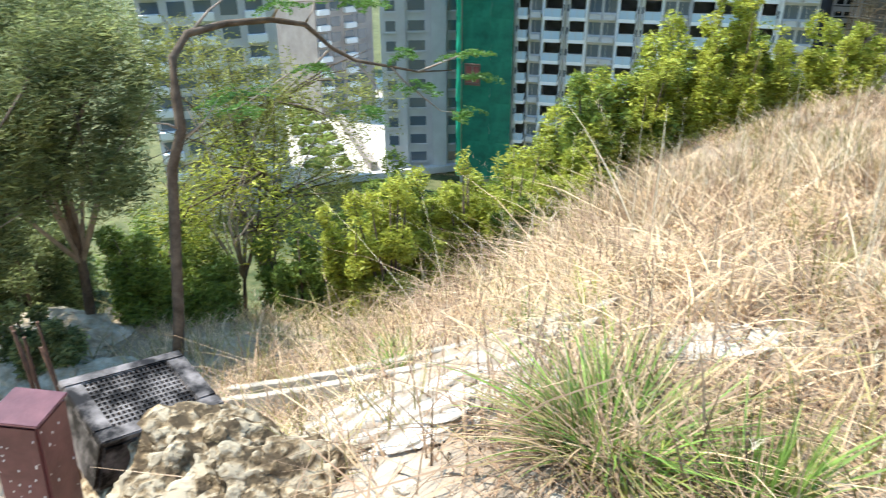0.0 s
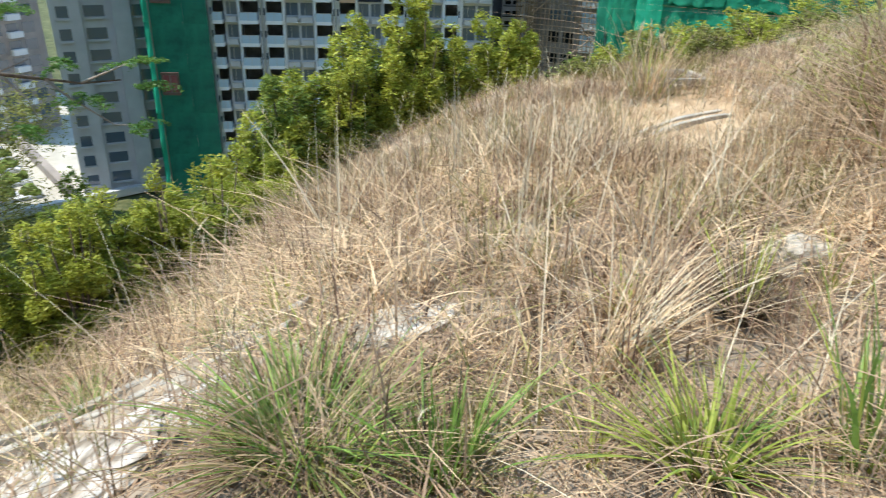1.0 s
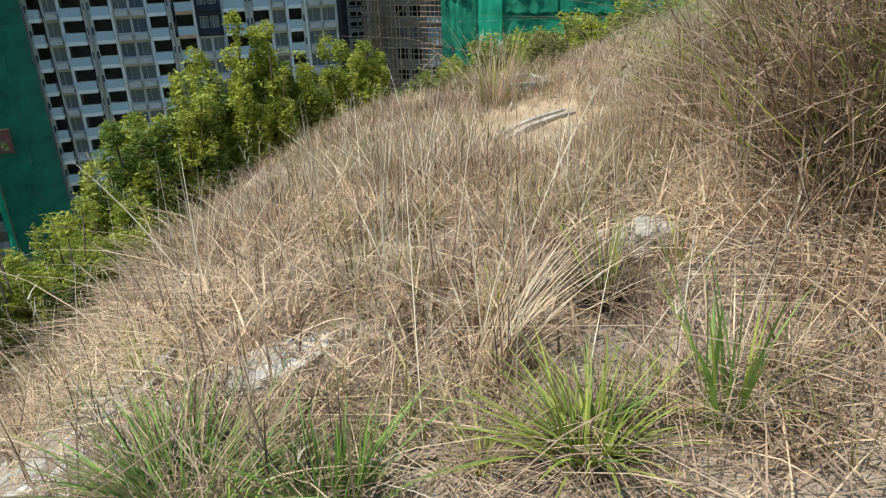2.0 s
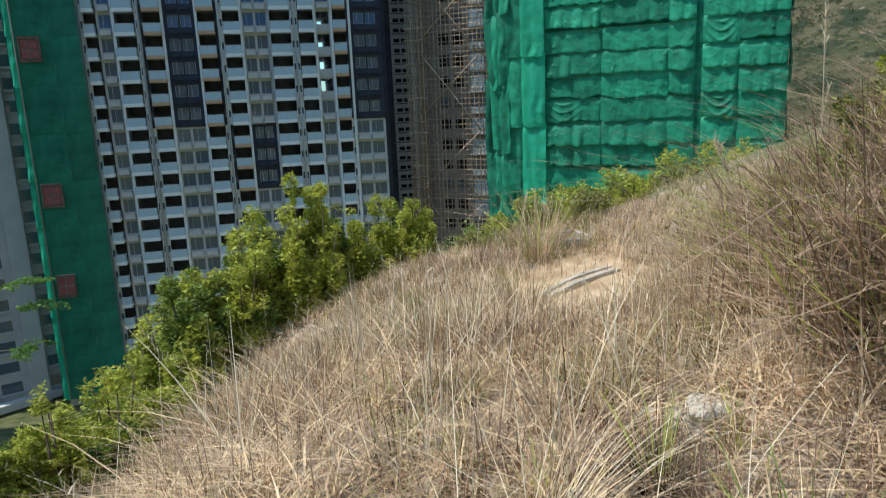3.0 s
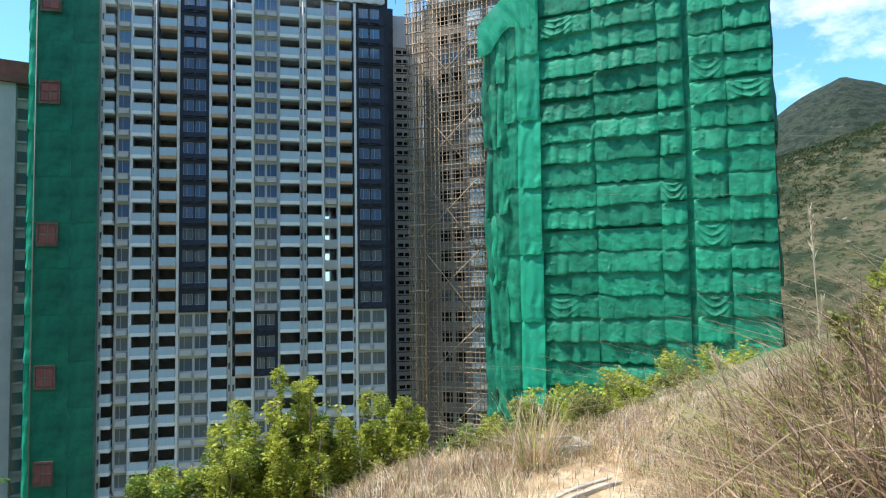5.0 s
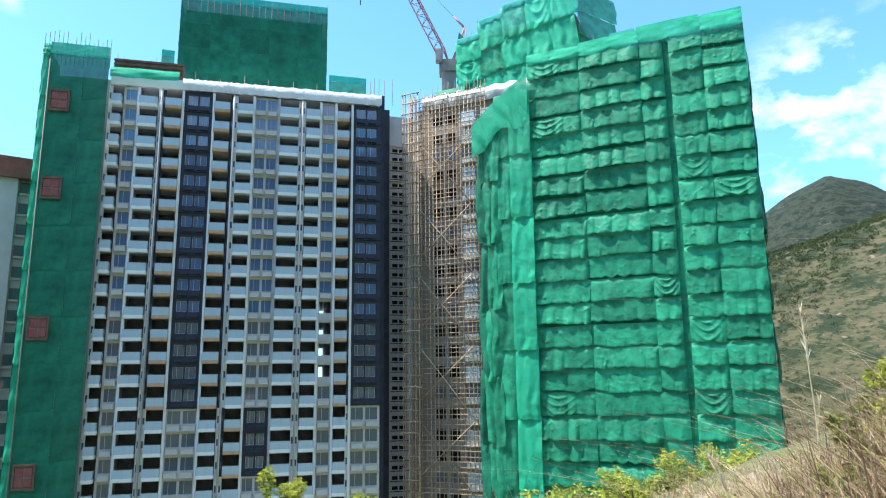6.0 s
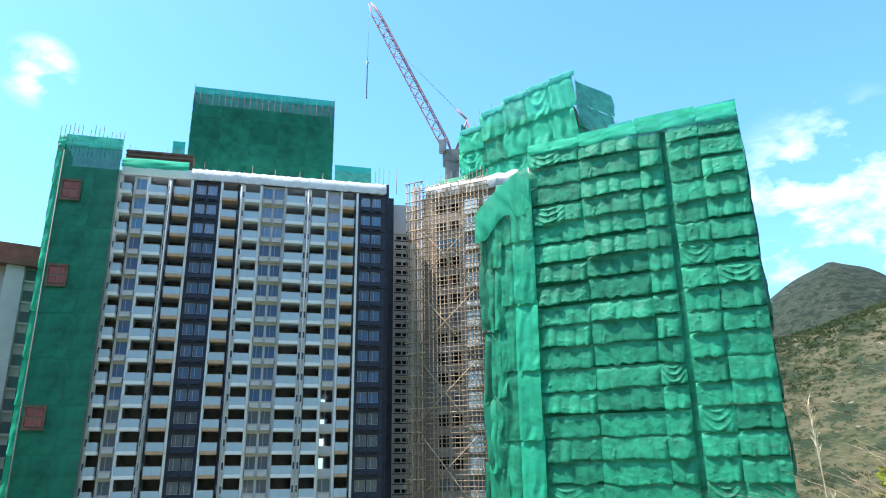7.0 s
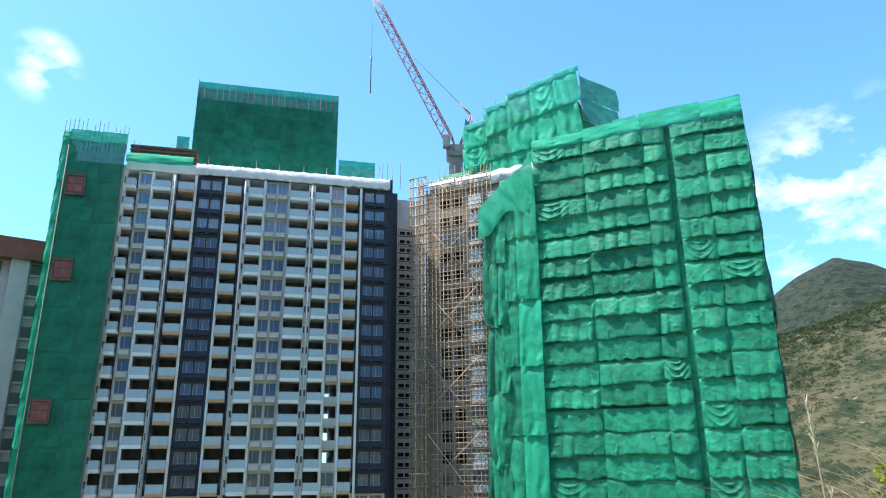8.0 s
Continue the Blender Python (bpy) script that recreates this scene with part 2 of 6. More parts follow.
ROOF_RED = mat("red_brown_roof", (0.2, 0.09, 0.075), (0.27, 0.13, 0.1), 0.8, 0.8)
FRAME_GREY = mat("pale_window_frame", (0.42, 0.43, 0.44), (0.5, 0.5, 0.51), 1.0, 0.5)


def glass(name, tint, rough=0.05, solid=0.5, spec=0.6):
    m = bpy.data.materials.new(name)
    m.use_nodes = True
    b = m.node_tree.nodes["Principled BSDF"]
    b.inputs["Base Color"].default_value, b.inputs["Roughness"].default_value = (*tint, 1), rough
    b.inputs["Transmission Weight"].default_value = 1 - solid
    b.inputs["Specular IOR Level"].default_value = spec
    return m


RAIL_GLASS = glass("frosted_rail_glass", (0.50, 0.66, 0.80), 0.22, 0.9)
PANE = glass("window_glass", (0.10, 0.13, 0.17), 0.03, 1.0, 1.0)
# the blue base colour paints the sky's reflection in the panes
PANE_SKY = glass("sky_reflection_glass", (0.07, 0.15, 0.3), 0.03, 1.0, 1.0)


# ---- mesh helpers ----
def mesh_ob(name, verts, faces, material, parent=None, label="", smooth=False):
    me = bpy.data.meshes.new(name)
    me.from_pydata([tuple(v) for v in verts], [], [tuple(f) for f in faces])
    for m in (material if isinstance(material, (list, tuple)) else [material]):
        me.materials.append(m)
    if smooth:
        me.shade_smooth()
    ob = new(name, me)
    if parent:
        ob.parent = parent
    return tagged(ob, label)


def np_mesh(name, verts, quads, material, smooth=False):
    """A large mesh from arrays: verts n x 3, quads m x 4."""
    me = bpy.data.meshes.new(name)
    me.vertices.add(len(verts))
    me.vertices.foreach_set("co", np.asarray(verts, np.float32).ravel())
    me.loops.add(quads.size)
    me.loops.foreach_set("vertex_index", quads.astype(np.int32).ravel())
    me.polygons.add(len(quads))
    me.polygons.foreach_set("loop_start", np.arange(0, quads.size, quads.shape[1], dtype=np.int32))
    for m in (material if isinstance(material, (list, tuple)) else [material]):
        me.materials.append(m)
    me.update(calc_edges=True)
    me.validate()
    if smooth:
        me.shade_smooth()
    return me


def part(name, bm, material, parent, label="", smooth=False):
    me = bpy.data.meshes.new(name)
    bm.to_mesh(me)
    bm.free()
    for m in (material if isinstance(material, (list, tuple)) else [material]):
        me.materials.append(m)
    if smooth:
        me.shade_smooth()
    ob = new(name, me)
    ob.parent = parent
    return tagged(ob, label)


def share(name, src, parent, x=0.0, y=0.0, z=0.0, rz=0.0):
    """Another object on the mesh of src."""
    ob = new(name, src.data if isinstance(src, bpy.types.Object) else src)
    ob.parent = parent
    ob.matrix_basis = pose(x, y, z, 0, 0, rz)
    return ob


def box(bm, x0, x1, y0, y1, z0, z1, mi=0, bevel=0.0):
    m = Matrix.LocRotScale(((x0 + x1) / 2, (y0 + y1) / 2, (z0 + z1) / 2), None, (abs(x1 - x0), abs(y1 - y0), abs(z1 - z0)))
    r = bmesh.ops.create_cube(bm, size=1, matrix=m)
    fs = {f for v in r["verts"] for f in v.link_faces}
    for f in fs:
        f.material_index = mi
    if bevel:
        bmesh.ops.bevel(bm, geom=list({e for f in fs for e in f.edges}), offset=bevel, segments=2, affect="EDGES")


def tube(bm, pts, radii, seg=8, mi=0):
    """A tapered tube along points."""
    rings = []
    for i, p in enumerate(pts):
        p = Vector(p)
        a = Vector(pts[max(0, i - 1)])
        b = Vector(pts[min(len(pts) - 1, i + 1)])
        d = (b - a).normalized()
        s = d.cross(Vector((0, 0, 1)) if abs(d.z) < 0.9 else Vector((1, 0, 0))).normalized()
        u = s.cross(d)
        rings.append([bm.verts.new(p + (s * math.cos(k * 2 * math.pi / seg) + u * math.sin(k * 2 * math.pi / seg)) * radii[i]) for k in range(seg)])
    for r0, r1 in zip(rings, rings[1:]):
        for k in range(seg):
            f = bm.faces.new((r0[k], r0[(k + 1) % seg], r1[(k + 1) % seg], r1[k]))
            f.material_index = mi
            f.smooth = True
    for r in (rings[0][::-1], rings[-1]):
        bm.faces.new(r).material_index = mi


def thing(name, label, category, m=None, group="", kind=""):
    ob = new(name)
    if m is not None:
        ob.matrix_basis = m
    return tagged(ob, label, category, group, kind)


# ---- the ground: one sheet from the hillside to the horizon ----
def sp(t):
    return np.logaddexp(0, 2.2 * t) / 2.2


def ss(a, b, t):
    t = np.clip((t - a) / (b - a), 0, 1)
    return t * t * (3 - 2 * t)


def wave(x, y, s, k):
    return np.sin(x * s + 1.7 * k + 1.3 * np.sin(y * s * 0.7 + k)) * np.sin(y * s * 1.1 + 2.3 * k + 1.1 * np.sin(x * s * 0.8))


VALLEY = -38.6


def brow_drop(x, y):
    """How far the brow sinks towards the shrubs."""
    return 0.62 * ss(1.2, -3.2, x) * ss(5.0, 9.2, y)


def ground_z(x, y):
    x, y = np.asarray(x, float), np.asarray(y, float)
    r = np.hypot(x, y)
    near = -0.78 * sp(-(x + 1.2)) * (1 - 0.62 * ss(4, 11, y)) + 0.66 * sp(-(x + 4.0)) * (1 - ss(4, 6.5, y))
    near = near - 0.32 * sp(-(x + 4.2)) * ss(5, 8, y) - 0.5 * sp(-(x + 9))
    near = near + 0.62 * sp(np.minimum(x, 9) - 1.55) * (1 - 0.6 * ss(3.5, 10, y)) * ss(-1.5, 1.5, y)
    near = near - 0.78 * ss(3, 8.5, y) + 0.2 * ss(8.5, 10.5, y)
    near = near - 0.52 * sp(0.93 * y - 0.36 * x - 10.9) * (1 - 0.25 * ss(0, 20, x))
    near = near - brow_drop(x, y)
    flat = 1 - 0.85 * ss(-0.9, -1.4, x) * (1 - ss(3.2, 4.2, y))
    near = near + flat * (0.07 * wave(x, y, 1.3, 1) + 0.035 * wave(x, y, 3.7, 2)) + 0.012 * wave(x, y, 9.0, 3)
    near = np.maximum(near, -60)
    out = np.logaddexp(near * 0.5, VALLEY * 0.5) / 0.5
    # the grassy shoulder and the wooded mountain behind it
    az = np.degrees(np.arctan2(x, np.maximum(y, 1e-3)))
    az = np.where(y > 0, az, 180)
    az = np.minimum(az, 75)
    sh = ss(150, 430, r) * (1 - 0.75 * ss(460, 640, r))
    shoulder = sh * (116 + 2.0 * (az - 28)) * ss(14, 24, az) + sh * 6 * wave(x, y, 0.012, 4) + sh * 2 * wave(x, y, 0.05, 5)
    mt = ss(560, 900, r) * (1 - 0.5 * ss(930, 2200, r))
    mount = mt * 240 * ss(0, 24, az) * (1 - 0.035 * np.abs(az - 29.6)) + mt * 7 * wave(x, y, 0.02, 6) + mt * 4 * wave(x, y, 0.06, 7)
    return out + np.maximum(shoulder, 0) * (az > 5) + np.maximum(mount, 0)


def gz(x, y):
    return float(ground_z(x, y))


def build_ground():
    angs = np.radians(np.concatenate([np.arange(-75, 45, 0.4), np.arange(45, 285, 4.0)]))
    rad = np.concatenate([[0.02], 0.35 * 1.032 ** np.arange(0, 288)])
    A, Rr = np.meshgrid(angs, rad)
    X, Y = Rr * np.sin(A) - 0.6, Rr * np.cos(A) - 0.9
    V = np.stack([X, Y, ground_z(X, Y)], -1).reshape(-1, 3)
    na, nr = len(angs), len(rad)
    i, j = np.meshgrid(np.arange(nr - 1), np.arange(na), indexing="ij")
    jn = (j + 1) % na
    Q = np.stack([i * na + j, (i + 1) * na + j, (i + 1) * na + jn, i * na + jn], -1).reshape(-1, 4)[:, ::-1]
    me = np_mesh("ground", V, Q, [SOIL, SCRUB, HILL, WOOD_HILL, PAVE, SAND], True)
    c = V[Q].mean(1)
    r = np.hypot(c[:, 0], c[:, 1])
    az = np.degrees(np.arctan2(c[:, 0], c[:, 1]))
    mi = np.where(r < 13.5, 0, np.where((c[:, 2] < VALLEY + 1.5) & (r > 80) & (az > -22) & (az < 60), 4, 1))
    sandy = (((c[:, 0] - 1.45 - 0.1 * (c[:, 1] - 8)) / 1.0) ** 2 + ((c[:, 1] - 8.2) / 1.9) ** 2 + 0.25 * wave(c[:, 0], c[:, 1], 4.0, 8) < 1) | (((c[:, 0] - 0.1) / 0.7) ** 2 + ((c[:, 1] - 7.8) / 0.9) ** 2 < 1)
    mi = np.where(sandy, 5, mi)
    mi = np.where((r > 150) & (c[:, 2] > VALLEY + 3), 2, mi)
    mi = np.where(r > 560, 3, mi)
    mi = np.where((r < 13.5) & ((c[:, 1] > 12.2) | ((c[:, 0] < -4.4) & (c[:, 1] > 5.8)) | (c[:, 0] < -7.5)), 1, mi)
    me.polygons.foreach_set("material_index", mi.astype(np.int32))
    tagged(new("ground", me), "dry sandy hillside falling away to a valley and green hills", "ground", kind="structure")


build_ground()


# ---- tower A: the pale apartment tower with balconies ----
H = 3.0
FLOOR15 = -0.65
ROWS_UP, ROWS_DOWN = 15, 12


def balcony_meshes(w, soffit, frame_mat, side, panel_mat):
    """One balcony bay: (recess, slab, glass, door) as meshes. side: -1 or 1, where its divider pier stands."""
    bm = bmesh.new()      # the recess, open to the front, its back wall coloured dark for the dim room
    box(bm, 0.002, w - 0.002, 0.0, 2.7, 0.002, H - 0.002)
    bm.faces.ensure_lookup_table()
    bmesh.ops.delete(bm, geom=[f for f in bm.faces if f.normal.y < -0.5], context="FACES")
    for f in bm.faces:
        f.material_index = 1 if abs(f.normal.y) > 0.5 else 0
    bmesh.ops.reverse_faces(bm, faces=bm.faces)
    me = []
    for nm, b, ms in (("bay", bm, [frame_mat, ROOM_SHADE]),):
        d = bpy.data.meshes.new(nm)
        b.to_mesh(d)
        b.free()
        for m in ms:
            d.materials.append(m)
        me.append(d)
    bm = bmesh.new()      # projecting slab with its edge beam
    a0, a1 = (0.12, w - 0.55) if side > 0 else (0.55, w - 0.12)
    box(bm, a0, a1, -1.15, 0.1, -0.05, 0.36, 0, 0.02)
    box(bm, a0 + 0.02, a1 - 0.02, -1.13, 0.1, -0.12, -0.052, 1)
    d = bpy.data.meshes.new("balcony_slab")
    bm.to_mesh(d)
    bm.free()
    d.materials.append(soffit if soffit is ORANGE else WHITE_WALL)
    d.materials.append(soffit or WHITE_WALL)
    me.append(d)
    bm = bmesh.new()      # glass balustrade on three sides
    box(bm, a0 + 0.03, a1 - 0.03, -1.12, -1.09, 0.32, 1.4, 0)
    box(bm, a0 + 0.03, a0 + 0.06, -1.08, 0.0, 0.32, 1.4, 0)
    box(bm, a1 - 0.06, a1 - 0.03, -1.08, 0.0, 0.32, 1.4, 0)
    d = bpy.data.meshes.new("glass_balustrade")
    bm.to_mesh(d)
    bm.free()
    d.materials.append(RAIL_GLASS)
    me.append(d)
    bm = bmesh.new()      # solid panel beside the balcony, with a slit window
    p0, p1 = (a1 + 0.03, w - 0.01) if side > 0 else (0.01, a0 - 0.03)
    box(bm, p0, p1, -0.02, 0.14, 0.004, H - 0.004, 0)
    box(bm, p0 + 0.13, p1 - 0.13, -0.05, -0.021, 1.0, 1.9, 1)
    panel = bpy.data.meshes.new("side_panel")
    bm.to_mesh(panel)
    bm.free()
    panel.materials.append(panel_mat)
    panel.materials.append(PANE)
    bm = bmesh.new()      # handrail and posts
    box(bm, a0, a1, -1.14, -1.07, 1.4, 1.46, 0)
    for x in (a0, (a0 + a1) / 2 - 0.03, a1 - 0.06):
        box(bm, x, x + 0.06, -1.16, -1.125, 0.3, 1.4, 0)
    d = bpy.data.meshes.new("handrail")
    bm.to_mesh(d)
    bm.free()
    d.materials.append(FRAME_GREY)
    me.append(d)
    me.append(panel)
    return me


def window_meshes(w, wall, n, blue, shelf, tall=1.5):
    """One window bay: (wall with the opening, sash frames, panes, air-conditioner shelf)."""
    z0, z1 = 0.95, 0.95 + tall
    m = 0.28 if shelf else 0.65
    bm = bmesh.new()
    box(bm, 0, w, 0.0, 0.25, 0, z0, 0)
    box(bm, 0, w, 0.0, 0.25, z1, H, 0)
    box(bm, 0, m, 0.0, 0.25, z0, z1, 0)
    box(bm, w - m, w, 0.0, 0.25, z0, z1, 0)
    pw = (w - 2 * m - 0.25 * (n - 1)) / n
    for k in range(n - 1):
        x = m + (k + 1) * pw + k * 0.25
        box(bm, x, x + 0.25, 0.0, 0.25, z0, z1, 0)
    box(bm, 0, w, -0.18, 0.0, -0.06, 0.1, 0)
    d0 = bpy.data.meshes.new("bay")
    bm.to_mesh(d0)
    bm.free()
    d0.materials.append(wall)
    bf, bp = bmesh.new(), bmesh.new()
    for k in range(n):
        x = m + k * (pw + 0.25)
        s = 0.05
        box(bf, x, x + pw, 0.1, 0.16, z0, z0 + s)
        box(bf, x, x + pw, 0.1, 0.16, z1 - s, z1)
        for q in (0, pw * 0.36, pw - s):
            box(bf, x + q, x + q + s, 0.1, 0.16, z0 + s, z1 - s)
        box(bp, x + s, x + pw - s, 0.12, 0.135, z0 + s, z1 - s)
    out = [d0]
    for nm, b, m_ in (("window_frame", bf, FRAME_GREY), ("pane", bp, PANE_SKY if blue else PANE)):
        d = bpy.data.meshes.new(nm)
        b.to_mesh(d)
        b.free()
        d.materials.append(m_)
        out.append(d)
    bm = bmesh.new()
    if shelf:
        box(bm, 0.05, pw - 0.05, -0.6, 0.0, 0.08, 0.84, 0, 0.03)
        f = max(bm.faces, key=lambda q: -q.normal.y * q.calc_area())
        r = bmesh.ops.inset_region(bm, faces=[f], thickness=0.09, depth=-0.07)
        f.material_index = 1
    else:
        box(bm, 0.1, pw - 0.1, -0.4, 0.0, 0.15, 0.55, 0, 0.02)
    shelf_at = [m + k * (pw + 0.25) for k in range(n)]
    d = bpy.data.meshes.new("air_conditioner_shelf")
    bm.to_mesh(d)
    bm.free()
    d.materials.append(BEIGE_WALL if shelf else DARK_WALL)
    d.materials.append(GREY_WALL)
    out.append(d)
    return out + [shelf_at]


def tower_a():
    az, dist = -14.0, 103.0
    t = thing("apartment_tower", "white and charcoal apartment tower with glass balconies, nearly finished", "building",
              pose(dist * math.sin(radians(az)), dist * math.cos(radians(az)), 0, 0, 0, -az))
    # (left, right, kind above, kind below)
    cols = [(-22.4, -20.4, "B", "B", -1), (-20.4, -18.35, "W1", "W1", 0), (-18.35, -15.25, "B", "B", 1), (-15.25, -12.4, "O", "B", -1),
            (-12.4, -8.16, "D", "W2", 0), (-8.16, -5.3, "O", "B", 1), (-5.3, -2.48, "B", "O2", -1), (-2.48, 1.15, "W2", "D2", 0),
            (1.15, 4.53, "B", "B", 1), (4.53, 7.3, "B", "B", -1), (7.3, 9.58, "W1", "W1", 0), (9.58, 12.03, "O", "B", 1), (12.03, 16.4, "D", "W2", 0)]
    cache = {}
    zb = FLOOR15 - H * ROWS_DOWN
    for c, (x0, x1, up, down, side) in enumerate(cols):
        w = x1 - x0
        for r in range(-ROWS_DOWN, ROWS_UP):
            kind = up if r >= 0 else down
            if kind == "O2":
                kind = "O" if r >= -3 else "B"
            if kind == "D2":
                kind = "D" if r >= -3 else "W2"
            # upper rows get the glass with the sky's reflection in its colour
            blue = r >= 4
            key = (round(w, 2), kind, side, blue)
            if key not in cache:
                if kind in "BO":
                    cache[key] = balcony_meshes(w, ORANGE if kind == "O" else None, GREY_WALL, side or 1, DARK_WALL if kind == "O" else WHITE_WALL)
                elif kind == "D":
                    cache[key] = window_meshes(w, DARK_WALL, 2, blue, False)
                else:
                    cache[key] = window_meshes(w, BEIGE_WALL, 2 if kind == "W2" else 1, blue, True, 1.75)
            ms = cache[key]
            z = FLOOR15 + r * H
            if kind in "BO":
                b = share("balcony", ms[1], t, x0, 0, z)
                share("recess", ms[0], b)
                share("glass_balustrade", ms[2], b)
                share("handrail", ms[3], b)
                share("side_panel", ms[4], b)
            else:
                b = share("window_bay", ms[0], t, x0, 0, z)
                share("window_frame", ms[1], b)
                if not (x0 == 7.3 and 1 <= r <= 4):
                    share("pane", ms[2], b)
                if x0 == 7.3 and 1 <= r <= 4:
                    continue
                for q in ms[4]:
                    share("air_conditioner_shelf", ms[3], b, q)
    top = FLOOR15 + ROWS_UP * H
    bm = bmesh.new()      # the body behind the bays
    for a, b, c, e in ((-22.4, 7.4, zb - 4, top + 0.5), (9.5, 16.38, zb - 4, top + 0.5), (7.4, 9.5, zb - 4, FLOOR15 + H), (7.4, 9.5, FLOOR15 + 5 * H, top + 0.5)):
        box(bm, a, b, 2.72, 16, c, e)
    for r in (2, 3, 4):      # slabs across the lobby slot that is open to the sky behind
        box(bm, 7.42, 9.48, 0.3, 15.9, FLOOR15 + r * H - 0.2, FLOOR15 + r * H)
    box(bm, -30.6, -22.41, 0.4, 16, zb - 4, top + 1.0)
    part("body", bm, GREY_WALL, t)
    for i, x in enumerate((-18.35, -15.25, -12.4, -8.16, -5.3, -2.48, 1.15, 4.53, 7.3, 9.58, 12.03)):
        bm = bmesh.new()
        dark = i in (1, 6)
        wd = 0.17 if i in (0, 2, 3, 5, 6, 8, 9, 10) else 0.12
        box(bm, x - wd, x + wd, -0.35, -0.02, zb, top)
        if i in (2, 3, 9, 10):      # light fins stop where the dark bays begin
            part("pier", bm, WHITE_WALL, t)
        else:
            part("pier", bm, WHITE_WALL if not dark else FRAME_GREY, t)
    for x in (-15.3, -5.35, 4.5):
        bm = bmesh.new()
        tube(bm, [(x, -0.75, zb), (x, -0.75, top - 0.6)], [0.11, 0.11], 8)
        part("drain_pipe", bm, FRAME_GREY, t)
    # parapet wrapped in white sheeting
    for x0, x1 in ((-12.6, -8.3), (-8.3, -5.2), (-5.2, 1.2), (1.2, 9.6), (9.6, 16.5)):
        bm = bmesh.new()
        n = 14
        rows = []
        for k in range(n + 1):
            x = x0 + (x1 - x0) * k / n
            s = 0.16 * math.sin(k * 2.1 + x0) + 0.08 * math.sin(k * 4.7)
            rows.append([bm.verts.new(p) for p in ((x, -0.5 + s * 0.3, top + 0.1 + s * 0.8), (x, -0.55 - s * 0.3, top + 0.8), (x, -0.5 + s * 0.2, top + 1.75 + s * 0.4), (x, 0.5, top + 1.9 - s * 0.3))])
        for a, b in zip(rows, rows[1:]):
            for q in range(3):
                bm.faces.new((a[q], b[q], b[q + 1], a[q + 1]))
        part("parapet_sheet", bm, SHEET, t, "white plastic sheet", True)
    bm = bmesh.new()
    box(bm, -22.4, 16.4, 0.55, 16, top + 0.5, top + 1.9)
    part("parapet", bm, WHITE_WALL, t)
    # the dark re-entrant side and the grey core wall beyond it
    bm = bmesh.new()
    box(bm, 16.42, 19.0, 7.0, 16, zb - 4, top + 2.6)
    part("side_wing", bm, DARK_WALL, t, "charcoal side wing")
    bm = bmesh.new()
    box(bm, 16.5, 17.2, 1.2, 7.0, zb - 4, top + 2.5)
    part("fin_wall", bm, DARK_WALL, t)
    bm = bmesh.new()
    box(bm, 19.02, 24.0, 9.0, 18, zb - 4, top + 2.3)
    core = part("core_wall", bm, GREY_WALL, t, "bare grey stair core")
    # near-black blocks on the wall stand in for the unlit stair openings
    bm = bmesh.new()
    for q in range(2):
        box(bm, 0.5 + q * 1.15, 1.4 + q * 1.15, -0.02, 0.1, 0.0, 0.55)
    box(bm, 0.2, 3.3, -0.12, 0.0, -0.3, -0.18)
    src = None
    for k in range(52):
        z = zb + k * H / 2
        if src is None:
            src = part("stair_opening", bm, HOLE_SHADE, core)
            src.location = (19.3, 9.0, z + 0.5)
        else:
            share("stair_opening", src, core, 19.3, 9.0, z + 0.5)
    bm = bmesh.new()
    box(bm, 19.02, 24.0, 8.7, 9.02, -0.1, 0.1)
    band = part("floor_band", bm, GREY_WALL, core)
    band.location = (0, 0, zb)
    for k in range(1, 27):
        share("floor_band", band, core, 0, 0, zb + k * H)
    return top, zb


TOP_A, BASE_A = tower_a()


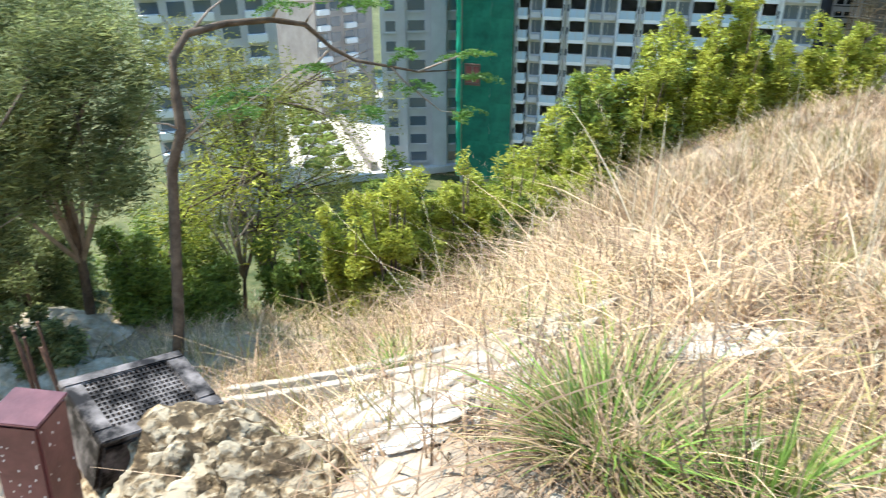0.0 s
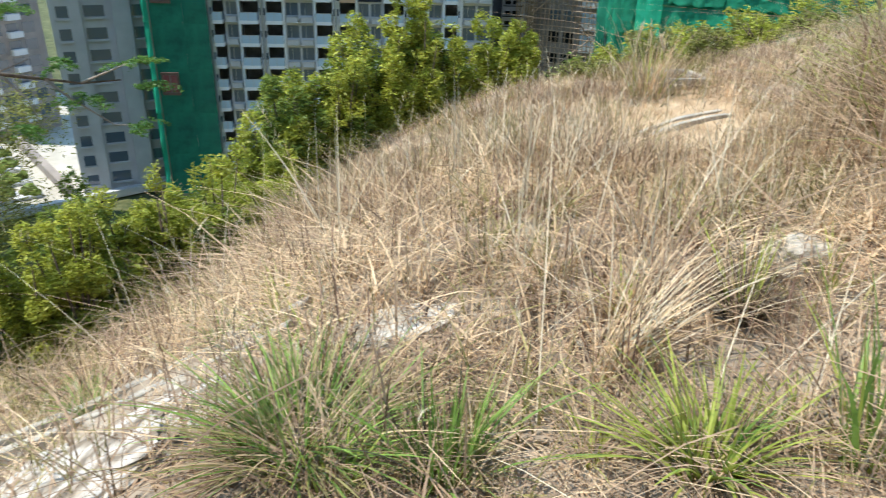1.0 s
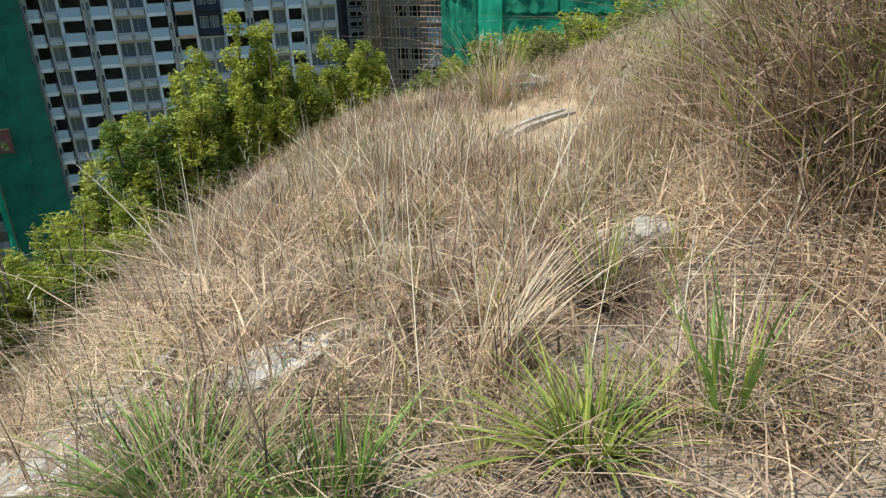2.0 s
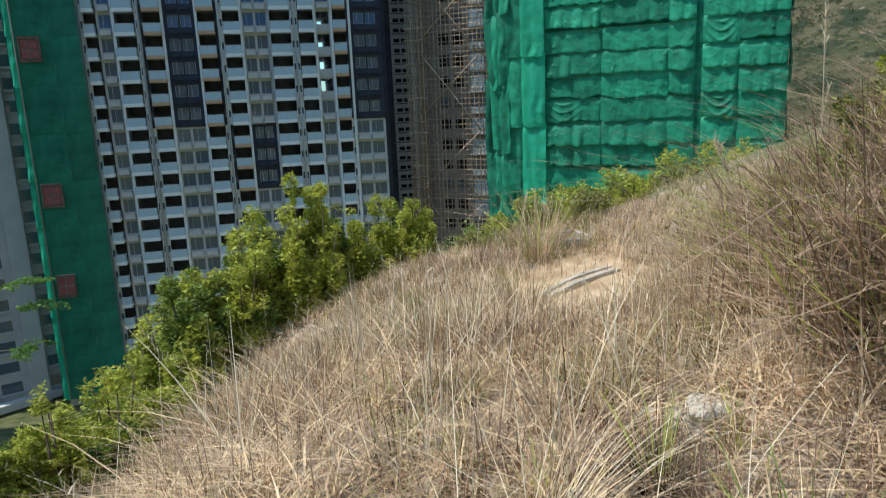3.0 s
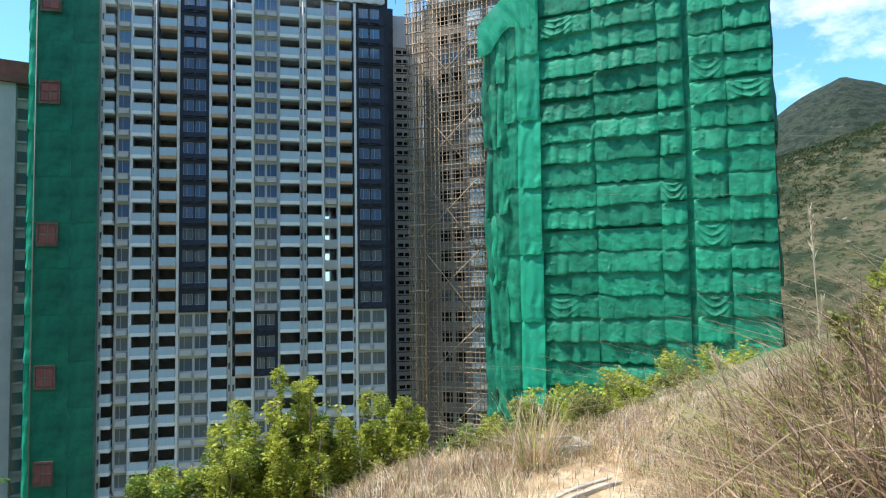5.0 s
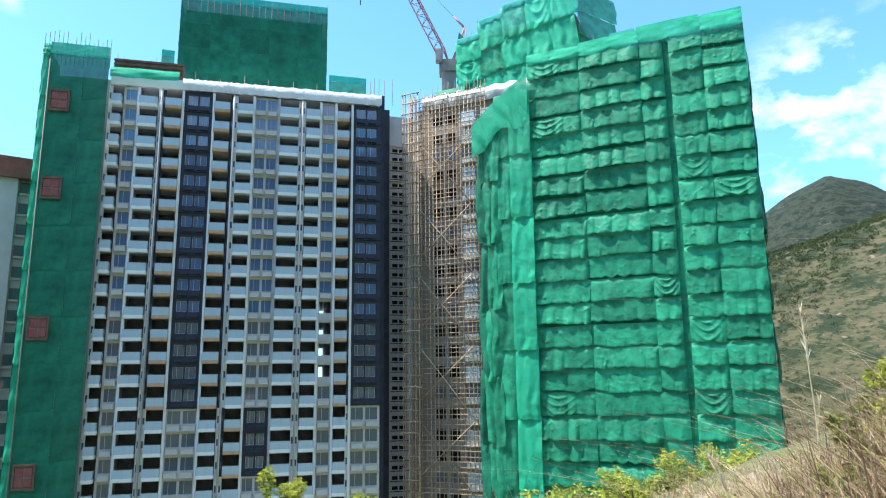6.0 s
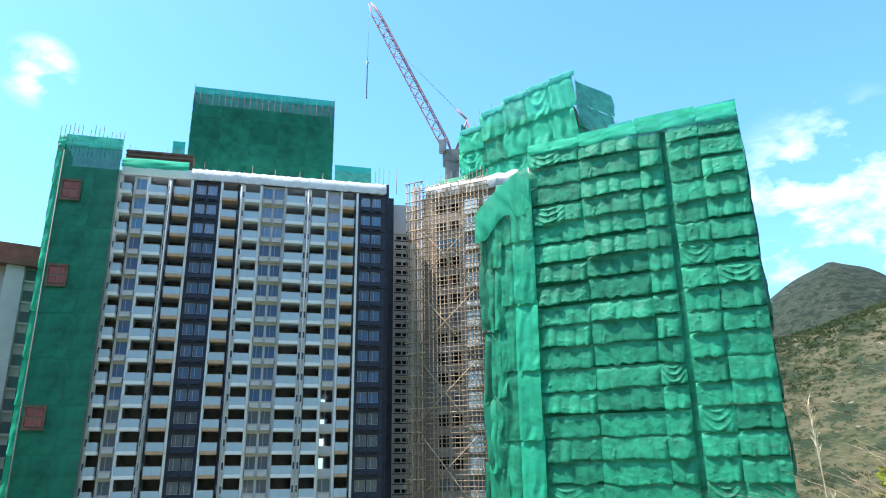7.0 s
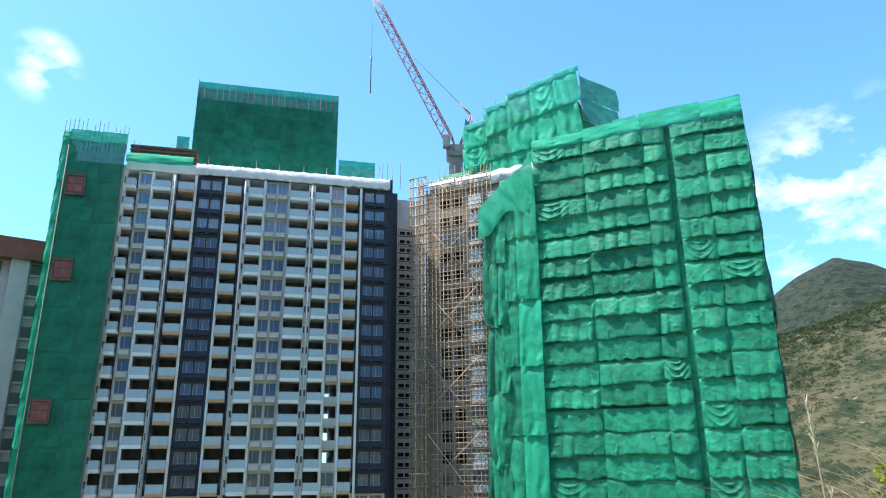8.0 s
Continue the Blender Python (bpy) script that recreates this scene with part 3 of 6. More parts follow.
# ---- green nets ----
def net_panel(w, h, seed, billow=0.5, sag=0.25, nx=14, nz=8):
    """A hung net sheet: it bellies out over its lower half and is gathered at its lower edge."""
    rnd = random.Random(seed)
    ph = [rnd.uniform(0, 6.28) for _ in range(8)]
    bl = billow * rnd.uniform(0.7, 1.3)
    tilt = rnd.uniform(-0.18, 0.18)
    ties = sorted([0.0, 1.0] + [k / max(1, round(w / 5.0)) + rnd.uniform(-0.06, 0.06) for k in range(1, max(1, round(w / 5.0)))])
    slack = [rnd.uniform(0.35, 1.3) for _ in ties]
    V, F = [], []
    for j in range(nz + 1):
        v = j / nz                      # 0 below, 1 above
        d = 1 - v
        for i in range(nx + 1):
            u = i / nx
            k = max(q for q in range(len(ties) - 1) if ties[q] <= u + 1e-9)
            f = (u - ties[k]) / (ties[k + 1] - ties[k])
            near = min(f, 1 - f)
            swag = math.sin(math.pi * f) ** 0.6 * slack[k]
            prof = d ** 0.75 if d < 0.86 else 0.86 ** 0.75 * (1 - 2.6 * (d - 0.86))
            rip = math.exp(-near * (ties[k + 1] - ties[k]) * w / 0.7)
            m = u * w
            wr = math.sin(m * 1.5 + 5 * d * math.sin(m * 0.5 + ph[6]) + ph[1])
            fold = rip * (0.17 * math.sin(d * 15 + ph[0] + m) + 0.1 * math.sin(m * 11 + 6 * d)) * d + 0.09 * d * max(0.0, wr) ** 3 + 0.06 * math.sin(m * 0.9 + v * 5 + ph[2]) + 0.03 * d * math.sin(m * 6.1 + 3 * d + ph[7])
            if slack[k] > 1.05:      # a loose length hangs in curved folds
                c = d + 0.55 * (2 * f - 1) ** 2
                fold += 0.13 * max(0.0, math.sin(c * 16 + ph[5])) ** 2 * math.sin(math.pi * f)
            y = 0.28 * v ** 3 * (billow > 0.3) - bl * (0.3 + 0.7 * swag) * prof - fold * min(1.0, billow * 2.2) - 0.05
            z = v * h - sag * d ** 1.5 * (1.0 * swag - 0.45 + 0.22 * math.sin(m * 1.9 + ph[3]) + 0.14 * math.sin(m * 4.3 + ph[4])) + tilt * (u - 0.5)
            V.append((u * w, y, z))
    for j in range(nz):
        for i in range(nx):
            a = j * (nx + 1) + i
            F.append((a, a + 1, a + nx + 2, a + nx + 1))
    return V, F


def net_sheet(w, h, seed, out=0.26, swag=False, hang=0.0, nx=64, nz=20):
    """A net tied along its top and its sides: it leans out to a scalloped hem, with creases, knots and now and then curved swags."""
    rnd = random.Random(seed)
    off = Vector((rnd.uniform(0, 90), rnd.uniform(0, 90), rnd.uniform(0, 90)))
    ties = [0.0]
    while ties[-1] < w - 2.2:
        ties.append(ties[-1] + rnd.uniform(1.1, 2.6))
    ties[-1 if len(ties) > 1 and w - ties[-1] < 0.8 else len(ties):] = [w]
    slack = [rnd.uniform(0.1, 1.0) for _ in ties]
    knots = [(rnd.uniform(0.3, w - 0.3), rnd.uniform(0.25, 0.95)) for _ in range(int(w * 0.8))]
    V, F = [], []
    for j in range(nz + 1):
        d = j / nz                      # 0 above, 1 below
        for i in range(nx + 1):
            m = w * i / nx
            k = max(q for q in range(len(ties) - 1) if ties[q] <= m + 1e-6)
            f = min(1.0, (m - ties[k]) / (ties[k + 1] - ties[k]))
            bow = math.sin(math.pi * f)
            side = min(m, w - m)
            pin = 1 - math.exp(-side / 0.35)
            p = Vector((m * 0.3, d * h * 0.4, 0)) + off
            n1 = noise.noise(p)
            crease = (1 - abs(noise.noise(p * 2.1 + Vector((7, 3, 0))))) ** 9
            n2 = noise.noise(Vector((m * 1.3, 4.0, 0)) + off)
            tuck = max(0.0, 1 - d / (0.26 + 0.16 * n2)) ** 2
            y = -0.42 * tuck + (0.10 + out * (0.35 + 0.65 * slack[k] * bow ** 0.7)) * d ** 1.1 * (0.3 + 0.7 * pin)
            y += 0.09 * n1 * min(1, 3 * d) + 0.07 * crease * d
            y += 0.14 * math.exp(-side / 0.5) * math.sin(7 * math.atan2(d * h, side + 0.15) + seed) * d
            y += 0.06 * math.sin(m * 5 + 9 * d * n2 + seed) * max(0.0, n2) * d
            if swag:
                wide = math.sin(math.pi * min(1.0, m / min(w, 5.5)))
                y += 0.17 * max(0.0, math.sin((d - 0.55 * wide) * 20)) ** 2 * max(0.0, wide) * min(1.0, 3 * d)
            if hang:
                y += hang * (math.sin(m * 1.7 + 2.5 * n1 + seed) + 0.5 * math.sin(m * 4.3 + 3 * n1)) * d ** 0.6
            for kx, kd in knots:
                r2 = ((m - kx) ** 2 + ((d - kd) * h) ** 2) / 0.02
                if r2 < 4:
                    y += 0.09 * math.exp(-r2)
            if d > 0.96:
                y -= 0.05
            z = h * (1 - d) - d ** 4 * (0.2 * slack[k] * bow + 0.2 * n2 + 0.25 * n1)
            V.append((m, -y, z))
    for j in range(nz):
        for i in range(nx):
            a = j * (nx + 1) + i
            F.append((a, a + nx + 1, a + nx + 2, a + 1))
    return V, F


def sheet_mesh(w, h, seed, material, **kw):
    V, F = net_sheet(w, h, seed, **kw)
    me = bpy.data.meshes.new("net_panel")
    me.from_pydata(V, [], F)
    me.materials.append(material)
    me.shade_smooth()
    return me


def panel_mesh(w, h, seed, material, **kw):
    V, F = net_panel(w, h, seed, **kw)
    me = bpy.data.meshes.new("net_panel")
    me.from_pydata(V, [], F)
    me.materials.append(material)
    me.shade_smooth()
    return me


def bamboo_grid(parent, x0, x1, z0, z1, y, dx, dz, seed, rad=0.085):
    rnd = random.Random(seed)
    bm = bmesh.new()
    L = z1 - z0
    tube(bm, [(0, 0, 0), (0.05, 0.03, L * 0.5), (0, 0, L)], [rad * 1.1, rad, rad * 0.9], 6)
    src = None
    n = int((x1 - x0) / dx)
    for i in range(n + 1):
        x = x0 + (x1 - x0) * i / n + rnd.uniform(-0.08, 0.08)
        if src is None:
            src = part("upright", bm, BAMBOO, parent)
            src.location = (x, y, z0)
        else:
            share("upright", src, parent, x, y + rnd.uniform(-0.05, 0.05), z0 + rnd.uniform(-0.8, 0.4))
    bm = bmesh.new()
    tube(bm, [(-0.3, 0, 0), ((x1 - x0) / 2, 0.03, 0.05), (x1 - x0 + 0.3, 0, 0)], [rad, rad * 0.9, rad], 6)
    src = None
    k = int(L / dz)
    for j in range(k + 1):
        z = z0 + L * j / k + rnd.uniform(-0.07, 0.07)
        if src is None:
            src = part("ledger", bm, BAMBOO, parent)
            src.location = (x0, y - 0.12, z)
        else:
            share("ledger", src, parent, x0 + rnd.uniform(-0.2, 0.2), y - 0.12, z)


def pole_ends(parent, items):
    """Bare bamboo ends that stick up past the nets: (x, y, foot, head)."""
    bm = bmesh.new()
    tube(bm, [(0, 0, 0), (0.03, 0, 1)], [0.055, 0.04], 5)
    src = None
    for x, y, z0, z1 in items:
        if src is None:
            src = ob = part("bamboo_end", bm, BAMBOO, parent)
        else:
            ob = share("bamboo_end", src, parent)
        ob.matrix_basis = Matrix.LocRotScale((x, y, z0), None, (1, 1, z1 - z0))


def netted_end_a():
    t = thing("netted_scaffold", "green safety net over the end of a tower, shade in its colour", "scaffold net",
              pose(103 * math.sin(radians(-14)), 103 * math.cos(radians(-14)), 0, 0, 0, 14))
    x0, x1, z0, z1 = -30.6, -22.2, BASE_A, 49.0
    h = 6.0
    z, k = z0, 0
    while z < z1 - 0.5:
        hh = min(h, z1 - z)
        for a, b in ((x0 + 0.9, x0 + 5.2), (x0 + 5.2, x1)):
            # shade is in the lower green; the top row takes the brighter green
            ob = new("net_panel", panel_mesh(b - a, hh + 0.15, 900 + k, NET_SHADED if z < 46 else NET_BRIGHT, billow=0.12, sag=0.1))
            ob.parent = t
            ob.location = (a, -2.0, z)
            k += 1
        ob = new("net_edge", panel_mesh(1.0, hh + 0.2, 500 + k, NET_BRIGHT, billow=0.35, sag=0.3, nx=8, nz=12))
        ob.parent = t
        ob.location = (x0, -1.8, z)
        # side net in the same darkened green, shade included
        side = new("net_side", panel_mesh(8.0, hh + 0.1, 700 + k, NET_SHADED, billow=0.2, sag=0.1))
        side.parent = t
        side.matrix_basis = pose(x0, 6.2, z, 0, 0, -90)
        z += h
    bm = bmesh.new()
    tube(bm, [(x0 + 0.95, -2.4, z0), (x0 + 1.0, -2.4, 46.5)], [0.07, 0.07], 8)
    part("hoist_mast", bm, TAUPE_WALL, t)
    for z in (38.8, 26.5, 7.9, -10.4, -22.5):
        w = 1.75 if z > -20 else 1.6
        zz = z + 1.85
        bm = bmesh.new()
        cx = -28.0
        for a, b, c, d in ((-w, w, -1.55, -1.25), (-w, w, 1.25, 1.55), (-w, -w + 0.3, -1.25, 1.25), (w - 0.3, w, -1.25, 1.25)):
            box(bm, (cx + a * 0.72), (cx + b * 0.72), -2.45, -2.2, zz + c, zz + d)
        o = part("platform_door", bm, FORMWORK, t, "brown framed red platform opening")
        bm = bmesh.new()
        for sx in (-1, 1):
            for sz in (-1, 1):
                box(bm, cx + sx * 0.53 - 0.46, cx + sx * 0.53 + 0.46, -2.4, -2.28, zz + sz * 0.62 - 0.53, zz + sz * 0.62 + 0.53, 0, 0.05)
        part("red_panel", bm, RED_BOX, o)
        bm = bmesh.new()
        box(bm, cx - 1.1, cx + 1.1, -2.27, -2.2, zz - 1.25, zz + 1.25)
        part("pink_backing", bm, TAUPE_WALL, o)
    rnd = random.Random(5)
    pole_ends(t, [(x0 + (x1 - x0) * i / 15, -1.9, z1 - 3, z1 + rnd.uniform(0.3, 2.2)) for i in range(16)])


netted_end_a()


def roof_net_a():
    """Netted machine-room block on the roof of tower A, with lower nets beside it."""
    t = thing("roof_scaffold", "green net with shade in its colour round the scaffolded roof block of a tower", "scaffold net",
              pose(103 * math.sin(radians(-14)), 103 * math.cos(radians(-14)), 0, 0, 0, 14))
    x0, x1, y0, y1, z0, z1 = -14.3, 8.4, 6.0, 18.0, 46.0, 62.4
    k = 0
    for j in range(4):
        z = z0 + j * 4.1
        for i in range(5):
            w = (x1 - x0) / 5
            ob = new("net_panel", panel_mesh(w + 0.03, 4.2, 300 + k, NET_ROOF, billow=0.1, sag=0.12))
            ob.parent = t
            ob.location = (x0 + i * w, y0, z)
            k += 1
        for xx, rot, yy in ((x0, -90, y1), (x1, 90, y0)):
            ob = new("net_panel", panel_mesh(y1 - y0, 4.2, 340 + k, NET_ROOF, billow=0.1, sag=0.1))
            ob.parent = t
            ob.matrix_basis = pose(xx, yy, z, 0, 0, rot)
            k += 1
    ob = new("net_fringe", panel_mesh(x1 - x0, 1.3, 77, NET_TEAL, billow=0.05, sag=0.2, nx=40, nz=3))
    ob.parent = t
    ob.location = (x0, y0 - 0.05, z1 - 0.2)
    bm = bmesh.new()
    box(bm, x0 + 0.6, x1 - 0.6, y0 + 0.9, y1 - 0.6, 45.9, z1 - 1.5)
    part("block", bm, FORMWORK, t)
    for a, b, zt in ((8.5, 14.3, 48.6), (-16.0, -14.2, 50.2)):
        ob = new("net_panel", panel_mesh(b - a, zt - 46, 60, NET, billow=0.3, sag=0.2))
        ob.parent = t
        ob.location = (a, 1.5, 46.0)
        ob = new("net_fringe", panel_mesh(b - a, 1.1, 61, NET_TEAL, billow=0.05, sag=0.3, nx=20, nz=3))
        ob.parent = t
        ob.location = (a, 1.45, zt - 0.1)
    ob = new("net_panel", panel_mesh(9.2, 1.6, 63, NET_BRIGHT, billow=0.4, sag=0.2))
    ob.parent = t
    ob.location = (-22.2, -1.2, 45.2)
    bm = bmesh.new()
    box(bm, -22.2, -12.8, 1.0, 3.0, 46.6, 49.0)
    for q in range(4):
        box(bm, -22.3, -12.7, 0.85, 1.0, 46.8 + q * 0.6, 47.0 + q * 0.6)
    part("formwork", bm, FORMWORK, t)
    rnd = random.Random(8)
    low = [(-22 + i * 0.9 + rnd.uniform(-0.3, 0.3), 2.4, 45.8, 47.6 + rnd.uniform(0, 1.2) + (1.6 if i > 36 or i < 9 else 0)) for i in range(46) if i % 4 == 0 or i > 34 or i < 9]
    pole_ends(t, low + [(x0 + (x1 - x0) * i / 23, y0 - 0.1, z1 - 2, z1 + rnd.uniform(0.4, 1.6)) for i in range(24)])


roof_net_a()


# ---- tower B: bamboo scaffold and billowing nets ----
AZ_B, D_B = 24.2, 94.7
M_B = pose(D_B * math.sin(radians(AZ_B)), D_B * math.cos(radians(AZ_B)), 0, 0, 0, -AZ_B)


def tower_b():
    t = thing("scaffolded_tower", "unfinished grey concrete tower behind bamboo scaffold and nets", "building", M_B)
    bm = bmesh.new()
    box(bm, -47.5, 0.6, 2.4, 22, -40, 45.4)
    part("body", bm, TAUPE_WALL, t)
    for j in range(27):
        z = FLOOR15 + (j - 12) * H
        for i, (x, w, lit) in enumerate(((-44.6, 1.5, 0), (-42.4, 1.5, 0), (-39.6, 2.2, 1), (-36.3, 2.2, 1))):
            if lit:
                bm = bmesh.new()
                box(bm, 0, w, -0.7, 0.0, 0.0, 0.9, 0)
                bay = part("bay_window", bm, WHITE_WALL, t, "white bay window")
                bay.location = (x, 2.4, z)
                bm = bmesh.new()
                box(bm, 0.06, w - 0.06, -0.6, 0.0, 0.9, 2.3, 0)
                part("pane", bm, RAIL_GLASS if j % 3 else PANE, bay)
            else:
                bm = bmesh.new()
                box(bm, 0, w, -0.03, 0.02, 0.8, 2.4, 0)
                # most rows use near-black in place of the unlit inside
                bay = part("window", bm, HOLE_SHADE if j % 4 else PANE, t)
                bay.location = (x, 2.4, z)
    bm = bmesh.new()
    n = 26
    rows = []
    for k in range(n + 1):
        x = -46.2 + 20.0 * k / n
        s = 0.2 * math.sin(k * 1.7) + 0.12 * math.sin(k * 4.1)
        rows.append([bm.verts.new(p) for p in ((x, 1.9 + s * 0.5, 45.0 + s), (x, 1.4 - s, 46.0), (x, 1.8, 47.1 + s * 0.7), (x, 4.0, 47.0))])
    for a, b in zip(rows, rows[1:]):
        for q in range(3):
            bm.faces.new((a[q], b[q], b[q + 1], a[q + 1]))
    part("parapet_sheet", bm, SHEET, t, "white plastic sheet", True)
    sc = thing("bamboo_scaffold", "weathered bamboo scaffold lashed across a tower front", "scaffold", M_B)
    bamboo_grid(sc, -47.3, -35.3, -34, 46.4, 0.5, 0.66, 0.72, 31, 0.07)
    bamboo_grid(sc, -48.6, -46.0, -34, 47.2, -0.3, 0.42, 1.6, 32, 0.1)
    rnd = random.Random(4)
    for k in range(7):
        z = 40 - k * 10.5
        for sx in (1, -1):
            bm = bmesh.new()
            a, b = (-47.0, -37.5) if sx > 0 else (-37.5, -46.5)
            tube(bm, [(a, 0.1, z), ((a + b) / 2, 0.0, z - 5.6), (b, 0.1, z - 11.5)] if sx > 0 else [(a, 0.1, z - 1), (b, 0.1, z - 9)], [0.075] * (3 if sx > 0 else 2), 6)
            part("brace", bm, BAMBOO, sc)
    for i in range(22):
        x = -48.6 + i * 0.62
        bm = bmesh.new()
        tube(bm, [(x, 1.6, 45), (x + rnd.uniform(-0.3, 0.3), 1.6, 47.6 + rnd.uniform(0, 1.6))], [0.05, 0.035], 5)
        part("pole", bm, BAMBOO, sc)
    # the nets
    nt = thing("safety_net", "billowing green safety nets tied row by row over a scaffold", "scaffold net", M_B)
    cols = [(-28.3, -20.6), (-20.6, -12.2), (-12.2, -9.0), (-8.2, -4.0), (-4.0, 1.32)]
    variants = {}
    for c, (a, b) in enumerate(cols):
        for v in range(10):
            variants[c, v] = sheet_mesh(b - a + 0.02, H + 0.12, 40 + c * 11 + v, NET, out=0.24 + 0.06 * v, swag=v == 4, nx=int(9 * (b - a)), nz=24)
    for j in range(28):
        z = 46.0 - j * H + rnd.uniform(-0.12, 0.12)
        for c, (a, b) in enumerate(cols):
            ob = new("net_panel", variants[c, rnd.randrange(10)])
            ob.parent = nt
            ob.matrix_basis = pose(a, rnd.uniform(-0.06, 0.06), z + rnd.uniform(-0.1, 0.1) + 0.06 * (c - 2), 0, rnd.uniform(-0.9, 0.9)) @ Matrix.Diagonal((1, rnd.uniform(0.7, 1.35), rnd.choice((0.9, 0.97, 1.0, 1.04)), 1))
    for j in range(14):      # the recessed strip between the wide columns
        ob = new("net_strip", panel_mesh(1.3, 6.1, 200 + j, NET, billow=0.15, sag=0.1, nx=6))
        ob.parent = nt
        ob.location = (-9.3, 0.42, 43.0 - j * 6.0)
    bm = bmesh.new()      # dark sheet added behind the rows; its colour paints the shade in the gaps
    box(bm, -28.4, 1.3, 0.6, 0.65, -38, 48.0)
    part("backing_net", bm, NET_SHADED, nt, "dark sheet that paints the shade between the nets")
    # the smooth corner bay, hung in long lengths, with loose folded lengths beside it
    for j in range(9):
        top = 44.2 - j * 9.3
        for q, (a, b, y) in enumerate(((-33.6, -31.0, -0.45), (-31.2, -27.9, -0.7))):
            ob = new("corner_net", sheet_mesh(b - a, 9.7, 600 + j * 2 + q, NET_BRIGHT if q else NET, out=0.22, hang=0.1, nx=26, nz=40))
            ob.parent = nt
            ob.matrix_basis = pose(a, y, top - 9.6, 0, rnd.uniform(-0.5, 0.5))
        for q in range(3):
            ob = new("loose_net", sheet_mesh(1.5, 9.9, 650 + j * 3 + q, (NET_ROOF, NET, NET)[q], out=0.3, hang=0.24, nx=16, nz=26))
            ob.parent = nt
            ob.matrix_basis = pose(-36.5 + q * 1.15 + rnd.uniform(-0.3, 0.3), -0.1 - 0.25 * q, 41.0 - j * 9.4 - 9.6 + rnd.uniform(-0.8, 0.5), 0, rnd.uniform(-2.5, 2.5))
    V, F = [], []      # the drape that sweeps down from the roof edge over the corner
    for i in range(41):
        u = i / 40
        for k in range(15):
            d = k / 14
            fold = 0.3 * noise.noise(Vector((u * 9 - d * 2.5, d * 1.2, 3))) + 0.16 * noise.noise(Vector((u * 24 - d * 5, d * 2, 8)))
            V.append((-36.9 + 8.8 * u, -0.8 - 0.12 * d - fold * (0.3 + d), 39.6 + 7.2 * u ** 0.8 - d * (4.6 + 0.8 * math.sin(u * 9) + 2.6 * u)))
    for i in range(40):
        for k in range(14):
            a = i * 15 + k
            F.append((a, a + 1, a + 16, a + 15))
    mesh_ob("net_drape", V, F, NET_BRIGHT, nt, "net gathered in folds over the corner", True)
    for i in range(9):      # net side facing the gap on the other end, in the shaded green
        ob = new("net_side", panel_mesh(14, 9.6, 800 + i, NET_SHADED, billow=0.4, sag=0.3))
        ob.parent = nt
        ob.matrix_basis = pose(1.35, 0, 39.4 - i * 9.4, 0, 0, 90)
    for a, b, zt in ((-28.2, -20.5, 48.6), (-20.5, -12, 49.0), (-12.2, -4, 49.6), (-4, 1.3, 49.2)):
        ob = new("net_panel", panel_mesh(b - a, zt - 48.4 + 1.5, 820 + int(a), NET_BRIGHT, billow=0.3, sag=0.3, nx=20))
        ob.parent = nt
        ob.location = (a, -0.1, 48.0)
    for a, b in ((-16, -12.5), (-12.3, -9.0), (-6.5, -4.2), (-3.5, 1.3)):
        ob = new("net_fringe", panel_mesh(b - a, 1.2, 840, NET_TEAL, billow=0.1, sag=0.4))
        ob.parent = nt
        ob.location = (a, 0.1, 49.4)
    pole_ends(nt, [(-28 + i * 0.88, 0.6, 46, 49.6 + rnd.uniform(0, 1.9)) for i in range(34)])
    # roof block
    rb = thing("roof_scaffold", "bright green net draped over a scaffolded roof block", "scaffold net", M_B)
    k = 0
    segs = [(a, a + 4.12, 58.6 + 0.22 * (a + 42.5) + 2.6 * min(1.0, (a + 42.5) / 6)) for a in (-42.5, -38.4, -34.3, -30.2, -26.1)]
    lean = Matrix(((1, 0, 0, 0), (0, 1, 0, 0), (0.24, 0, 1, 0), (0, 0, 0, 1)))
    for a, b, zt in segs:
        for j in range(3):
            h = (zt - 47.2) / 3
            ob = new("net_panel", sheet_mesh(b - a + 0.1, h + 0.5, 860 + k, NET_BRIGHT if k % 4 else NET, out=0.3, hang=0.17, swag=k % 5 == 1, nx=34, nz=22))
            ob.parent = rb
            ob.matrix_basis = pose(a, 8.0 - 0.12 * j, 47.0 + j * h, 0, rnd.uniform(-0.6, 0.6)) @ lean
            k += 1
        ob = new("net_fringe", sheet_mesh(b - a, 1.3, 930 + k, NET_TEAL, out=0.1, nx=24, nz=5))
        ob.parent = rb
        ob.matrix_basis = pose(a, 7.7, zt - 0.5) @ lean
    for j in range(4):
        ob = new("net_side", panel_mesh(9, 4.4, 880 + j, NET, billow=0.4, sag=0.3))
        ob.parent = rb
        ob.matrix_basis = pose(-21.9, 8.0, 47.4 + j * 4.1, 0, 0, 60)
        # this side of the roof block takes the green with shade in it
        ob = new("net_side", panel_mesh(9, 3.4, 890 + j, NET_SHADED, billow=0.4, sag=0.3))
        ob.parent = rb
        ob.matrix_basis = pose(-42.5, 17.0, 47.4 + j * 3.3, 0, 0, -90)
    ob = new("net_panel", panel_mesh(5.5, 3.4, 899, NET, billow=0.4, sag=0.4))
    ob.parent = rb
    ob.location = (-46.5, 7.0, 47.0)
    bm = bmesh.new()
    box(bm, -42, -22.6, 9, 19, 45.3, 59.8)
    part("block", bm, TAUPE_WALL, rb)
    ends = []
    for i in range(36):
        x = -42 + i * 0.57
        ends.append((x, 8.6 if i % 2 else 10.5, 50, 61.2 + 4.2 * min(1, max(0, (x + 42) / 14)) + rnd.uniform(-2.0, 0.9)))
